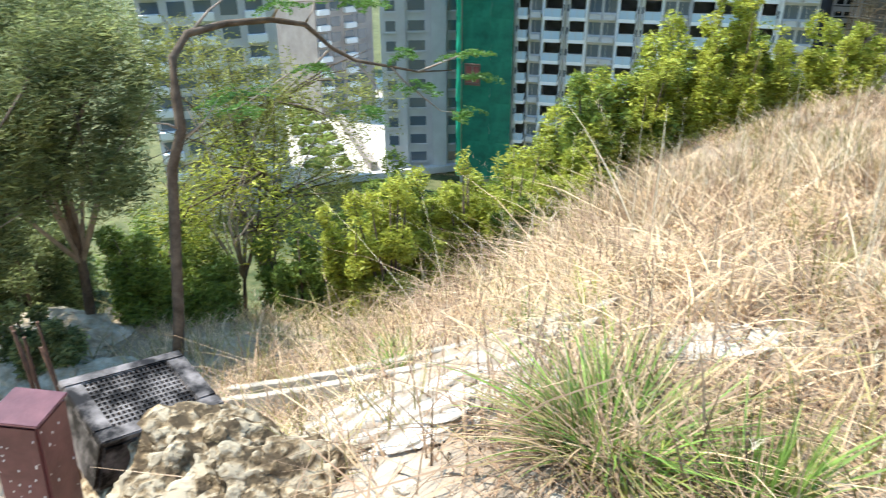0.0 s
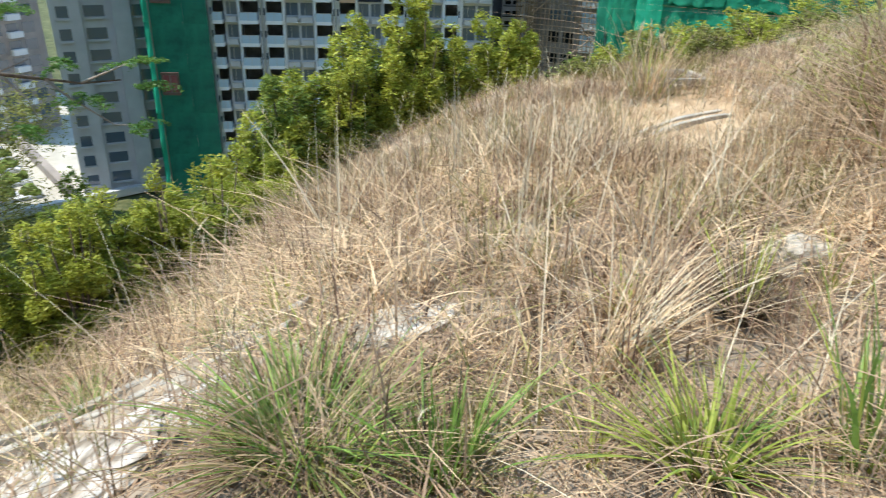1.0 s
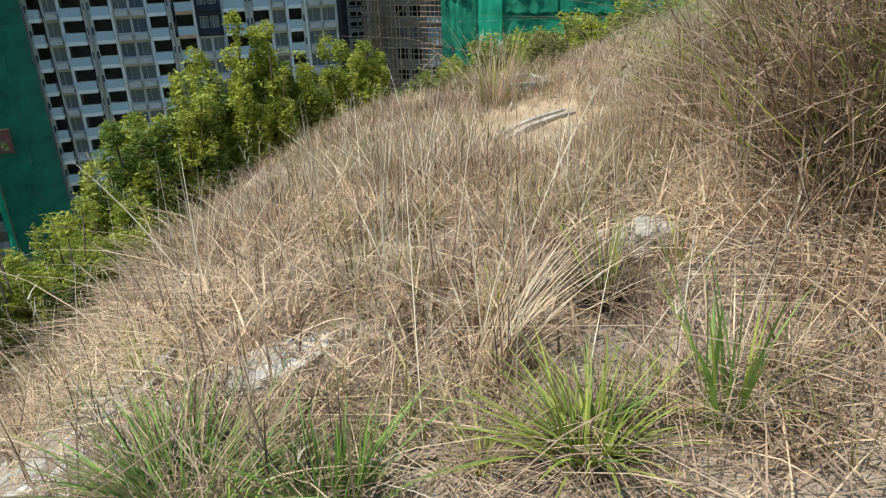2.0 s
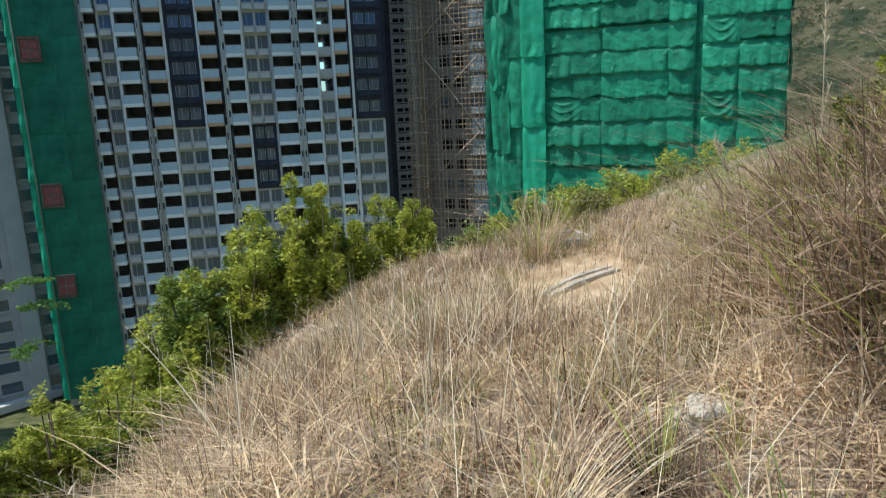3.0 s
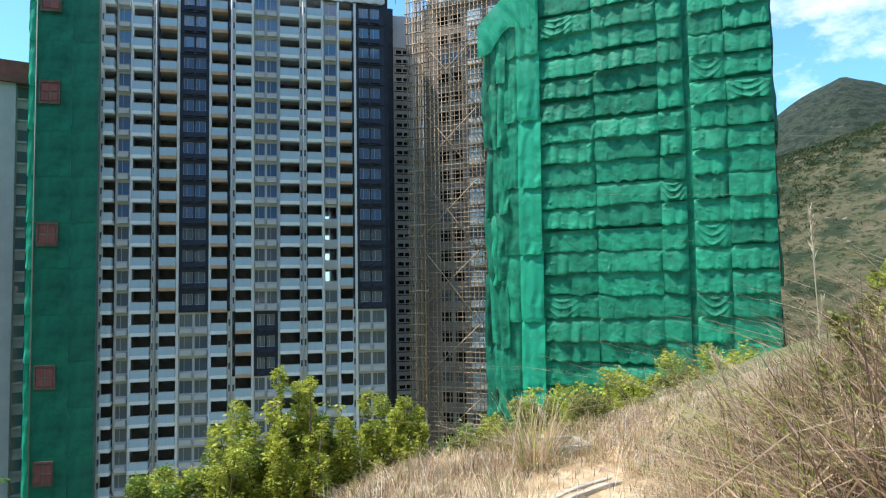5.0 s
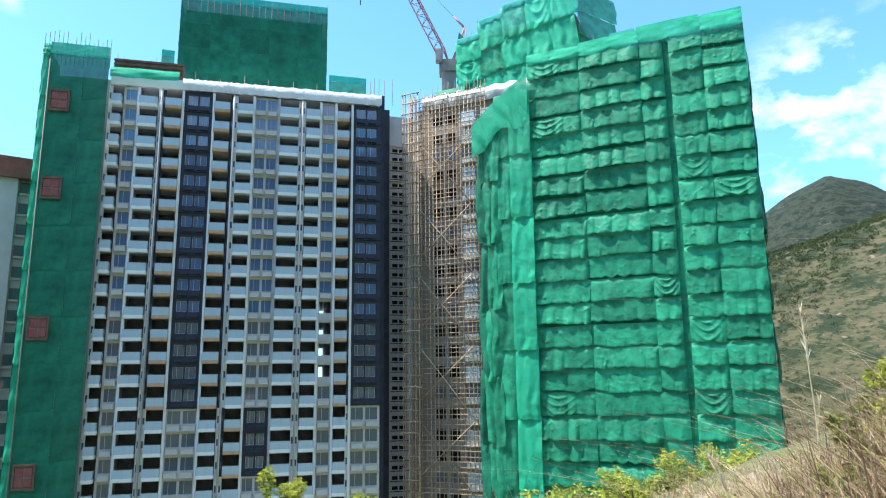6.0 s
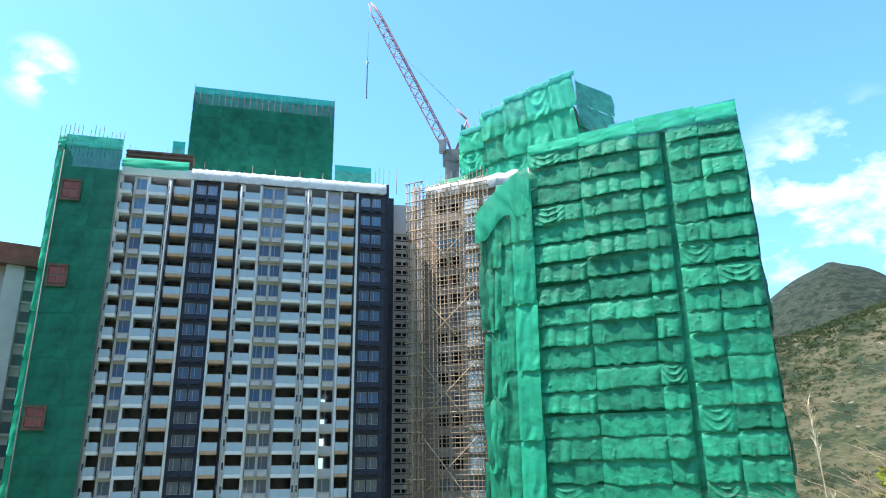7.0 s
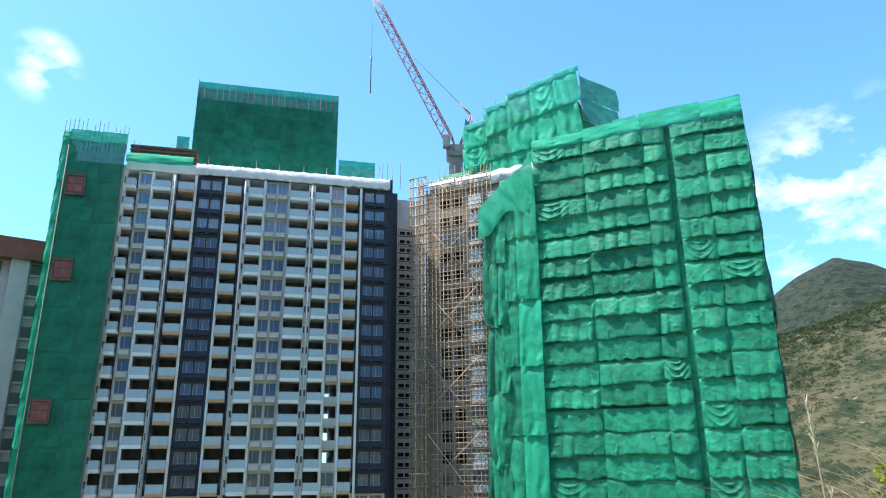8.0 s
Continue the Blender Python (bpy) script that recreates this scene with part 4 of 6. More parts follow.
    pole_ends(rb, ends)


tower_b()


# ---- tower crane ----
def crane():
    base, tip = Vector((1.76, 114, 55.6)), Vector((-13.3, 114, 88.0))
    t = thing("tower_crane", "faded red luffing tower crane above the roofs", "crane", pose(*base))
    d = tip - base
    L = d.length
    side = d.normalized().cross(Vector((0, 1, 0))).normalized()
    dn = d.normalized()
    bm = bmesh.new()
    ch = []
    for a, y in ((-0.75, -0.7), (-0.75, 0.7), (0.75, 0.0)):
        p = side * a + Vector((0, y, 0))
        ch.append(p)
        tube(bm, [p * 0.3, p + dn * 3, p + dn * (L - 3), p * 0.3 + d], [0.13] * 4, 6)
    part("jib", bm, CRANE_RED, t)
    bm = bmesh.new()
    n = 26
    for k in range(n):
        a, b = 2 + (L - 5) * k / n, 2 + (L - 5) * (k + 1) / n
        for p, q in ((0, 2), (1, 2), (0, 1)):
            tube(bm, [ch[p] + dn * a, ch[q] + dn * b] if k % 2 else [ch[q] + dn * a, ch[p] + dn * b], [0.06, 0.06], 4)
    part("lacing", bm, CRANE_RED, t)
    bm = bmesh.new()
    box(bm, -1.6, 2.4, -1.5, 1.5, -1.2, 1.0, 0, 0.1)
    box(bm, -2.2, -1.0, -2.3, -1.0, 0.2, 2.4, 0, 0.1)
    part("slewing_deck", bm, CRANE_GREY, t)
    bm = bmesh.new()
    for y in (-0.9, 0.9):
        tube(bm, [(0.6, y, 0.8), (2.9, y * 0.3, 7.4)], [0.16, 0.12], 6)
        tube(bm, [(3.6, y, 0.8), (2.9, y * 0.3, 7.4)], [0.16, 0.12], 6)
    tube(bm, [(2.9, 0, 7.4), (1.0, 0, 9.6)], [0.2, 0.16], 6)
    part("a_frame", bm, CRANE_RED, t)
    bm = bmesh.new()
    box(bm, -1.2, 1.2, -1.2, 1.2, -12, -1.2)
    part("mast", bm, CRANE_GREY, t)
    bm = bmesh.new()
    tube(bm, [(1.0, 0, 9.6), tuple(d * 0.72)], [0.035, 0.035], 4)
    tube(bm, [tuple(d), (d.x - 0.2, 0, 19)], [0.03, 0.03], 4)
    part("rope", bm, CRANE_GREY, t)
    bm = bmesh.new()
    tube(bm, [(d.x - 0.2, 0, 19.6), (d.x - 0.2, 0, 18.8), (d.x - 0.2, 0, 12)], [0.28, 0.12, 0.1], 6)
    part("hook_block", bm, CRANE_GREY, t)


crane()


# ---- further towers and the street below ----
def grey_tower():
    az, d = -34.0, 112.0
    t = thing("grey_tower", "plain grey rendered tower with small dark windows", "building", pose(d * math.sin(radians(az)), d * math.cos(radians(az)), 0, 0, 0, -az))
    for x0, x1, y0 in ((-5.4, -1.6, 0.6), (-1.6, 2.4, 1.4), (2.4, 4.7, 0), (4.7, 9.0, 1.2)):
        bm = bmesh.new()
        box(bm, x0, x1, y0, 16, VALLEY, 31)
        part("wall", bm, GREY_WALL, t)
    bm = bmesh.new()
    box(bm, -6.2, 9.4, -0.6, 17, 31, 32.0)
    box(bm, -4.5, 8.0, 1, 15, 32, 34.4)
    part("roof", bm, ROOF_RED, t, "red-brown roof slab")
    for x, w, y in ((-4.6, 1.5, 0.6), (-1.2, 2.6, 1.4), (5.0, 1.25, 1.2)):
        bm = bmesh.new()
        box(bm, 0, w, -0.04, 0.05, 0.9, 2.4)
        me = None
        for j in range(23):
            z = VALLEY + 1 + j * 3.0
            if me is None:
                me = part("window", bm, PANE, t)
                me.location = (x, y, z)
            else:
                share("window", me, t, x, y, z)
        bm = bmesh.new()
        box(bm, x - 0.15, x + w + 0.15, y - 0.35, y - 0.01, 0.55, 0.8)
        sill = part("sill", bm, GREY_WALL, t)
        sill.location = (0, 0, VALLEY + 1)
        for j in range(1, 23):
            share("sill", sill, t, 0, 0, VALLEY + 1 + j * 3.0)


def balcony_tower(az, d, w, name, wall, step):
    t = thing("far_tower", name, "building", pose(d * math.sin(radians(az)), d * math.cos(radians(az)), 0, 0, 0, -az + step))
    bm = bmesh.new()
    box(bm, -w / 2, w / 2, 0, 18, VALLEY, 36)
    part("wall", bm, wall, t)
    n = int(w / 3.2)
    bm = bmesh.new()
    box(bm, 0, 2.2, -0.05, 0.05, 0.4, 2.3)
    src = None
    bb = bmesh.new()
    box(bb, -0.2, 2.4, -1.1, -0.06, -0.1, 0.9, 0, 0.04)
    sb = None
    for j in range(16):
        for i in range(n):
            x, z = -w / 2 + 0.5 + i * 3.2, VALLEY + 3.2 + j * 3.0
            if src is None:
                src = part("window", bm, PANE, t)
                src.location = (x, 0, z)
                sb = part("balcony", bb, WHITE_WALL, t)
                sb.location = (x, 0, z)
            else:
                share("window", src, t, x, 0, z)
                if i % 2 == 0:
                    share("balcony", sb, t, x, 0, z)


grey_tower()
balcony_tower(-39.4, 150, 14, "grey apartment tower with white balconies beyond a paved street", PINK_WALL, 35)
balcony_tower(-44.0, 190, 16, "brown-grey apartment tower in the distance", TAUPE_WALL, 10)
balcony_tower(-49.5, 100, 17, "blue-grey tower seen through hillside trees", GREY_WALL, 0)


def street():
    t = thing("podium_garden", "pale paved podium with a low wall and planting beds", "podium", pose(-76.2, 95.3, VALLEY, 0, 0, 49))
    bm = bmesh.new()
    box(bm, -14, 22, -12, 60, 0.3, 0.7, 0, 0.05)
    part("deck", bm, PAVE, t)
    bm = bmesh.new()
    box(bm, -0.6, 0.6, -10, 58, 0.7, 2.2, 0, 0.05)
    part("parapet", bm, TAUPE_WALL, t)
    bm = bmesh.new()
    box(bm, -14, 22, -13.4, -12.1, 0.3, 1.4, 0, 0.05)
    part("edge_wall", bm, GREY_WALL, t)
    for k in range(9):
        bm = bmesh.new()
        box(bm, -10.5, -3.0, -8 + k * 7, -4.5 + k * 7, 0.7, 1.2, 0, 0.1)
        bed = part("planting_bed", bm, GREY_WALL, t)
        rnd = random.Random(k)
        bm = bmesh.new()
        for q in range(18):
            m = Matrix.Translation((rnd.uniform(-10, -3.6), -7.5 + k * 7 + rnd.uniform(0, 2.6), 1.4)) @ Matrix.Diagonal((rnd.uniform(0.6, 1.2), rnd.uniform(0.5, 0.9), rnd.uniform(0.5, 1.1), 1))
            bmesh.ops.create_icosphere(bm, subdivisions=2, radius=1, matrix=m)
        for v in bm.verts:
            v.co += Vector((rnd.uniform(-0.15, 0.15), rnd.uniform(-0.15, 0.15), rnd.uniform(-0.15, 0.15)))
        part("shrubs", bm, LEAF_MID, bed)


street()


# ---- blades and leaves ----
RNG = np.random.default_rng(7)


def blades(name, x, y, length, lean, width, material, label, category, droop=0.5, z=None, kind="stuff", azim=None, parent=None, segs=3):
    """Many tapered grass blades rooted on the ground, one mesh. x, y, length, lean: arrays."""
    n = len(x)
    width = width * RNG.uniform(0.55, 1.5, n)
    length = np.asarray(length) * (1 - 0.48 * ss(5.0, 8.8, y - 0.9 * np.maximum(x - 1.6, 0))) if parent is None else length
    length = np.asarray(length) * (1 - 0.55 * np.exp(-(((x - 1.0) / 1.3) ** 2 + ((y - 7.0) / 1.6) ** 2) ** 2)) if parent is None else length
    a = RNG.uniform(0, 2 * np.pi, n) if azim is None else azim
    z = ground_z(x, y) - 0.01 if z is None else z
    dx, dy = np.cos(a), np.sin(a)
    tw = a + np.pi / 2 + RNG.uniform(-0.8, 0.8, n)
    wx, wy = np.cos(tw), np.sin(tw)
    L = np.asarray(length)
    V = np.zeros((n, 2 * (segs + 1), 3))
    for k in range(segs + 1):
        s = k / segs
        out = L * (lean * s + droop * lean * s * s)
        up = L * (s - 0.45 * droop * lean * s ** 2.5)
        w = width * (1 - s) ** 0.7 * 0.5 + width * 0.06
        for q, sg in ((0, -1), (1, 1)):
            V[:, 2 * k + q, 0] = x + dx * out + sg * wx * w
            V[:, 2 * k + q, 1] = y + dy * out + sg * wy * w
            V[:, 2 * k + q, 2] = z + up
    b = np.arange(n)[:, None] * 2 * (segs + 1)
    Q = np.concatenate([b + np.array([[2 * k, 2 * k + 1, 2 * k + 3, 2 * k + 2]]) for k in range(segs)])
    me = np_mesh(name, V.reshape(-1, 3), Q, material)
    ob = new(name, me)
    if parent:
        ob.parent = parent
        return ob
    return tagged(ob, label, category, kind=kind)


def leaves(name, centres, size, material, parent, aspect=0.45, flat=0.35):
    """Small folded leaves, one mesh: each a bent quad pair with its own turn."""
    n = len(centres)
    d = RNG.normal(size=(n, 3))
    d[:, 2] *= flat
    d /= np.linalg.norm(d, axis=1)[:, None]
    u = RNG.normal(size=(n, 3))
    u -= (u * d).sum(1)[:, None] * d
    u /= np.linalg.norm(u, axis=1)[:, None]
    nn = np.cross(d, u)
    s = (size * RNG.uniform(0.6, 1.35, n))[:, None]
    a = centres - d * s
    b = centres + d * s - nn * s * 0.25
    l = centres + u * s * aspect - nn * s * 0.15
    r = centres - u * s * aspect - nn * s * 0.15
    V = np.stack([a, l, b, r], 1).reshape(-1, 3)
    Q = np.arange(n)[:, None] * 4 + np.array([[0, 1, 2, 3]])
    ob = new(name, np_mesh(name, V, Q, material))
    ob.parent = parent
    return ob


def crown_points(blobs, n, rnd=RNG, shell=0.55):
    """Points in and near the skins of ellipsoids (cx, cy, cz, rx, ry, rz), thinned by waves to leave gaps."""
    w = np.array([b[3] * b[4] * b[5] for b in blobs]) ** 0.8
    pick = rnd.choice(len(blobs), n, p=w / w.sum())
    B = np.array(blobs)[pick]
    d = rnd.normal(size=(n, 3))
    d /= np.linalg.norm(d, axis=1)[:, None]
    r = (shell + (1 - shell) * rnd.uniform(0, 1, n)) * (1 + 0.18 * np.sin(d[:, 0] * 7 + pick) * np.sin(d[:, 1] * 6 + d[:, 2] * 5))
    P = B[:, :3] + d * r[:, None] * B[:, 3:]
    keep = np.sin(P[:, 0] * 5.1 + P[:, 2] * 3) + np.sin(P[:, 1] * 4.3 - P[:, 2] * 5.7) > -1.15
    return P[keep]


def shrub(label, x, y, h, w, n, material, size, seed, lobes=9, group="hillside shrubs", category="shrub", spike=1.0):
    rnd = np.random.default_rng(seed)
    z = gz(x, y)
    h += float(brow_drop(x, y)) if x < 0.5 else 0.0
    t = thing("shrub", label, category, pose(x, y, z), group)
    blobs, tips = [], []
    for k in range(lobes):
        a = rnd.uniform(0, 6.28)
        rr = w * math.sqrt(rnd.uniform(0, 1)) * 0.75
        hh = h * rnd.uniform(0.45, 1.0) * (1 - 0.35 * rr / w)
        s = w * rnd.uniform(0.26, 0.42)
        for q in range(3):
            f = (q + 1) / 3
            blobs.append((rr * math.cos(a) * (0.6 + 0.4 * f), rr * math.sin(a) * (0.6 + 0.4 * f), hh * f - s * 0.5, s * (1.1 - 0.45 * f), s * (1.1 - 0.45 * f), s * 0.8 * spike))
        tips.append((rr * math.cos(a), rr * math.sin(a), hh))
    leaves("crown", crown_points(blobs, int(n * 2.7), rnd), size * 0.8, material, t, 0.3)
    bm = bmesh.new()
    for p in tips:
        tube(bm, [(p[0] * 0.1, p[1] * 0.1, -0.05), (p[0] * 0.6, p[1] * 0.6, p[2] * 0.5), (p[0], p[1], p[2] * 0.95)], [0.022, 0.014, 0.005], 5)
    part("stem", bm, BARK, t)
    return t


# shrubs along the brow of the slope
for k, (x, y, h) in enumerate(((-2.9, 11.2, 1.5), (-2.15, 11.7, 1.5), (-1.6, 12.1, 1.25), (-3.4, 10.6, 1.5), (-2.65, 10.9, 1.3), (-0.95, 12.3, 1.15), (-3.85, 9.7, 1.3), (-4.2, 8.6, 1.2), (-4.6, 7.8, 1.2), (-2.45, 11.9, 1.9))):
    shrub("dense leafy shrub on the brow", x, y, h, 0.7, 5200, LEAF_LIME if k % 3 else LEAF_MID, 0.05, 230 + k, 14, spike=1.2)
shrub("tall yellow-green shrub with small leaves on the brow", -2.55, 11.4, 2.35, 0.75, 9000, LEAF_LIME, 0.055, 11, 12, spike=1.5)
shrub("tall yellow-green shrub with small leaves on the brow", -3.05, 11.0, 2.0, 0.85, 9000, LEAF_LIME, 0.055, 12, 12, spike=1.4)
shrub("bright lime shrub in full sun", -1.25, 12.4, 1.6, 0.75, 6000, LEAF_LIME, 0.055, 13, spike=1.2)
shrub("bright lime shrub in full sun", -1.9, 12.0, 1.3, 0.6, 4500, LEAF_LIME, 0.055, 14)
shrub("leafy green shrub below the brow", -3.7, 10.0, 1.5, 0.9, 7000, LEAF_LIME, 0.055, 15)
shrub("leafy green shrub below the brow", -4.1, 9.0, 1.2, 0.9, 7000, LEAF_LIME, 0.055, 16)
shrub("leafy green shrub below the brow", -4.3, 8.0, 1.0, 0.8, 6000, LEAF_MID, 0.05, 17)
shrub("leafy green shrub below the brow", -4.7, 7.2, 1.0, 0.8, 6000, LEAF_LIME, 0.05, 18)
for k in range(15):
    shrub("low yellow-green bush behind the sandy path", 0.3 + k * 0.31 + 0.2 * math.sin(k * 2.3), 11.5 + 0.16 * k + 0.5 * (k % 3), 0.38 + 0.14 * (k % 4), 0.5, 1500, LEAF_LIME if k % 4 == 1 else LEAF_OLIVE, 0.045, 160 + k, 14)
for k in range(7):
    shrub("olive leafy bush in the dead grass of the bank", 2.75 + 0.42 * k, 4.9 + 0.5 * k + 0.5 * (k % 2), 1.15 + 0.12 * (k % 3), 0.42, 1100, LEAF_OLIVE, 0.05, 190 + k, 7)
for x, y, h in ((3.5, 6.0, 1.5), (3.95, 6.25, 1.75), (4.35, 6.1, 1.85)):
    shrub("yellow-green leafy bush on the crest of the bank", x, y, h, 0.42, 2600, LEAF_LIME, 0.045, int(x * 100), 12)
for k in range(13):
    shrub("low yellow-green bush on the far slope", 0.9 + k * 0.85 + 0.5 * (k % 2), 17.5 + 0.55 * k + 2.4 * (k % 2), 2.3 + 0.35 * (k % 3), 1.6, 3000, LEAF_LIME if k % 3 else LEAF_MID, 0.10, 60 + k)


# ---- rocks, channel, catchpit ----
def rock(label, x, y, sx, sy, sz, rz, material, seed, sink=0.4, tilt=(0, 0), rough=0.22, strata=0.0, z=None, group="rocks on the slope"):
    """A weathered rock: a noisy rounded block, cut into beds where strata is set."""
    bm = bmesh.new()
    bmesh.ops.create_icosphere(bm, subdivisions=6 if strata and sx > 0.3 else 4, radius=1)
    off = Vector((seed * 3.1, seed * 1.7, seed * 0.9))
    for v in bm.verts:
        p = v.co.copy()
        p = Vector([math.copysign(abs(c) ** 0.72, c) for c in p])
        n = noise.fractal(p * 1.4 + off, 1.0, 2.0, 4)
        p *= 1 + rough * n
        if strata:
            q = p.z / strata + 0.35 * noise.noise(p * 1.1 + off)
            f = q - math.floor(q)
            p.x *= 1 - 0.11 * (f > 0.6) - 0.05 * math.sin(math.floor(q) * 2.4)
            p.y *= 1 - 0.11 * (f > 0.6) + 0.06 * math.sin(math.floor(q) * 3.7)
        v.co = Vector((p.x * sx, p.y * sy, p.z * sz))
    me = bpy.data.meshes.new("rock")
    bm.to_mesh(me)
    bm.free()
    me.materials.append(material)
    ob = new("rock", me)
    zz = gz(x, y) if z is None else z
    ob.matrix_basis = pose(x, y, zz + sz * (1 - 2 * sink), tilt[0], tilt[1], rz)
    return tagged(ob, label, "rock", group)


rock("pale sunlit rock among dry grass", 1.03, 3.03, 0.15, 0.11, 0.10, 30, ROCK_PALE, 1, 0.3)
rock("flat pale rock half buried in soil", 0.86, 3.12, 0.12, 0.07, 0.045, 10, ROCK_PALE, 2, 0.45)
rock("layered yellow-grey boulder beside a metal box", -2.62, 1.40, 0.5, 0.34, 0.26, 40, ROCK_BEDS, 3, 0.35, (42, 30), 0.36, 0.13)
rock("layered yellow-grey boulder beside a metal box", -2.2, 1.3, 0.4, 0.28, 0.18, 60, ROCK_BEDS, 4, 0.45, (42, 26), 0.36, 0.15)
rock("layered yellow-grey rock under a metal box", -3.15, 1.45, 0.5, 0.5, 0.28, 15, ROCK_BEDS, 5, 0.35, (0, 12), 0.24, 0.25)
rock("flat white bedrock slab in the slope", -2.05, 1.95, 0.62, 0.34, 0.10, 8, ROCK_SLAB, 6, 0.62, (0, -34), 0.3, 0.5)
rock("flat white bedrock slab in the slope", -1.62, 2.12, 0.42, 0.28, 0.08, 12, ROCK_SLAB, 7, 0.66, (0, -26), 0.3, 0.5)
rock("flat white bedrock slab in the slope", -2.55, 2.12, 0.45, 0.26, 0.09, 6, ROCK_SLAB, 8, 0.66, (0, -36), 0.3, 0.5)
rock("low grey bedrock showing through grass", -0.85, 2.48, 0.34, 0.15, 0.06, 20, ROCK_PALE, 9, 0.78, (0, -12), 0.3)
for k, (x, y, s) in enumerate(((-6.3, 2.3, 0.5), (-6.9, 2.9, 0.6), (-5.7, 1.9, 0.45), (-5.9, 2.7, 0.3), (-4.9, 2.1, 0.3), (-7.6, 2.4, 0.6))):
    rock("grey layered rock under trees", x, y, s, s * 0.7, s * 0.45, 30 * k, ROCK, 20 + k, 0.35, (10, 8), 0.25, 0.3)
STONES = random.Random(12)
for k in range(44):
    x, y = STONES.uniform(-3.6, 1.6), STONES.uniform(1.3, 4.2)
    s = STONES.uniform(0.018, 0.06)
    rock("small pale stone on dry soil", x, y, s, s * 0.8, s * 0.55, STONES.uniform(0, 180), ROCK_PALE if k % 3 else ROCK, 40 + k, 0.3, group="loose stones")


def channel(label, pts, width, high, gap, levels=None):
    """Two concrete edge strips of a shallow drain that follow the ground."""
    t = thing("drain_channel", label, "drain")
    xs = np.array([p[0] for p in pts])
    fit = np.polyfit(*levels, 2) if levels else np.polyfit(xs, ground_z(xs, np.array([p[1] for p in pts])), 2)
    for s in (-1, 1):
        bm = bmesh.new()
        rings = []
        n = len(pts)
        for i, (x, y) in enumerate(pts):
            a, b = Vector(pts[max(0, i - 1)]), Vector(pts[min(n - 1, i + 1)])
            d = (b - a).normalized()
            nr = Vector((-d.y, d.x))
            c = Vector((x, y)) + nr * s * gap / 2
            z = float(np.polyval(fit, c.x))
            j = 0.004 * math.sin(i * 5.3 + s)
            rings.append([bm.verts.new((c.x + nr.x * o, c.y + nr.y * o, z + h + j)) for o, h in ((-width / 2, -0.16), (-width / 2, high - 0.008), (-width / 2 + 0.008, high), (width / 2 - 0.008, high), (width / 2, high - 0.008), (width / 2, -0.16))])
        for r0, r1 in zip(rings, rings[1:]):
            for k in range(5):
                bm.faces.new((r0[k], r0[k + 1], r1[k + 1], r1[k]))
        bm.faces.new(rings[0])
        bm.faces.new(rings[-1][::-1])
        bmesh.ops.recalc_face_normals(bm, faces=bm.faces)
        part("edge_strip", bm, CONCRETE, t)


def line(a, b, n, bow=0.0):
    return [(a[0] + (b[0] - a[0]) * k / n, a[1] + (b[1] - a[1]) * k / n + bow * math.sin(math.pi * k / n)) for k in range(n + 1)]


channel("pale weathered concrete drain edge crossing the slope", line((-4.5, 2.82), (-1.28, 2.66), 40, 0.06), 0.075, 0.08, 0.2, ((-4.3, -2.85, -1.32), (-2.04, -1.27, -0.28)))
channel("weathered concrete drain edge on the sandy path", line((0.95, 8.35), (2.0, 8.95), 12, 0.05), 0.06, 0.045, 0.2)
channel("weathered concrete drain edge on the sandy path", line((-0.45, 7.4), (0.3, 8.1), 10, 0.03), 0.06, 0.03, 0.2)


def catchpit():
    t = thing("catchpit", "open square concrete catchpit beside the path", "drain pit", pose(1.55, 10.35, gz(1.55, 10.35), 0, 0, 14))
    for a, b, c, d in ((-0.36, 0.36, -0.36, -0.29), (-0.36, 0.36, 0.29, 0.36), (-0.36, -0.29, -0.288, 0.288), (0.29, 0.36, -0.288, 0.288)):
        bm = bmesh.new()
        box(bm, a, b, c, d, -0.3, 0.12, 0, 0.012)
        part("rim_wall", bm, CONCRETE, t)
    # pit floor coloured near-black for the shade in the pit
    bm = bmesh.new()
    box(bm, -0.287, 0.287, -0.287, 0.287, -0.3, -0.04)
    part("floor_slab", bm, HOLE_SHADE, t)


catchpit()


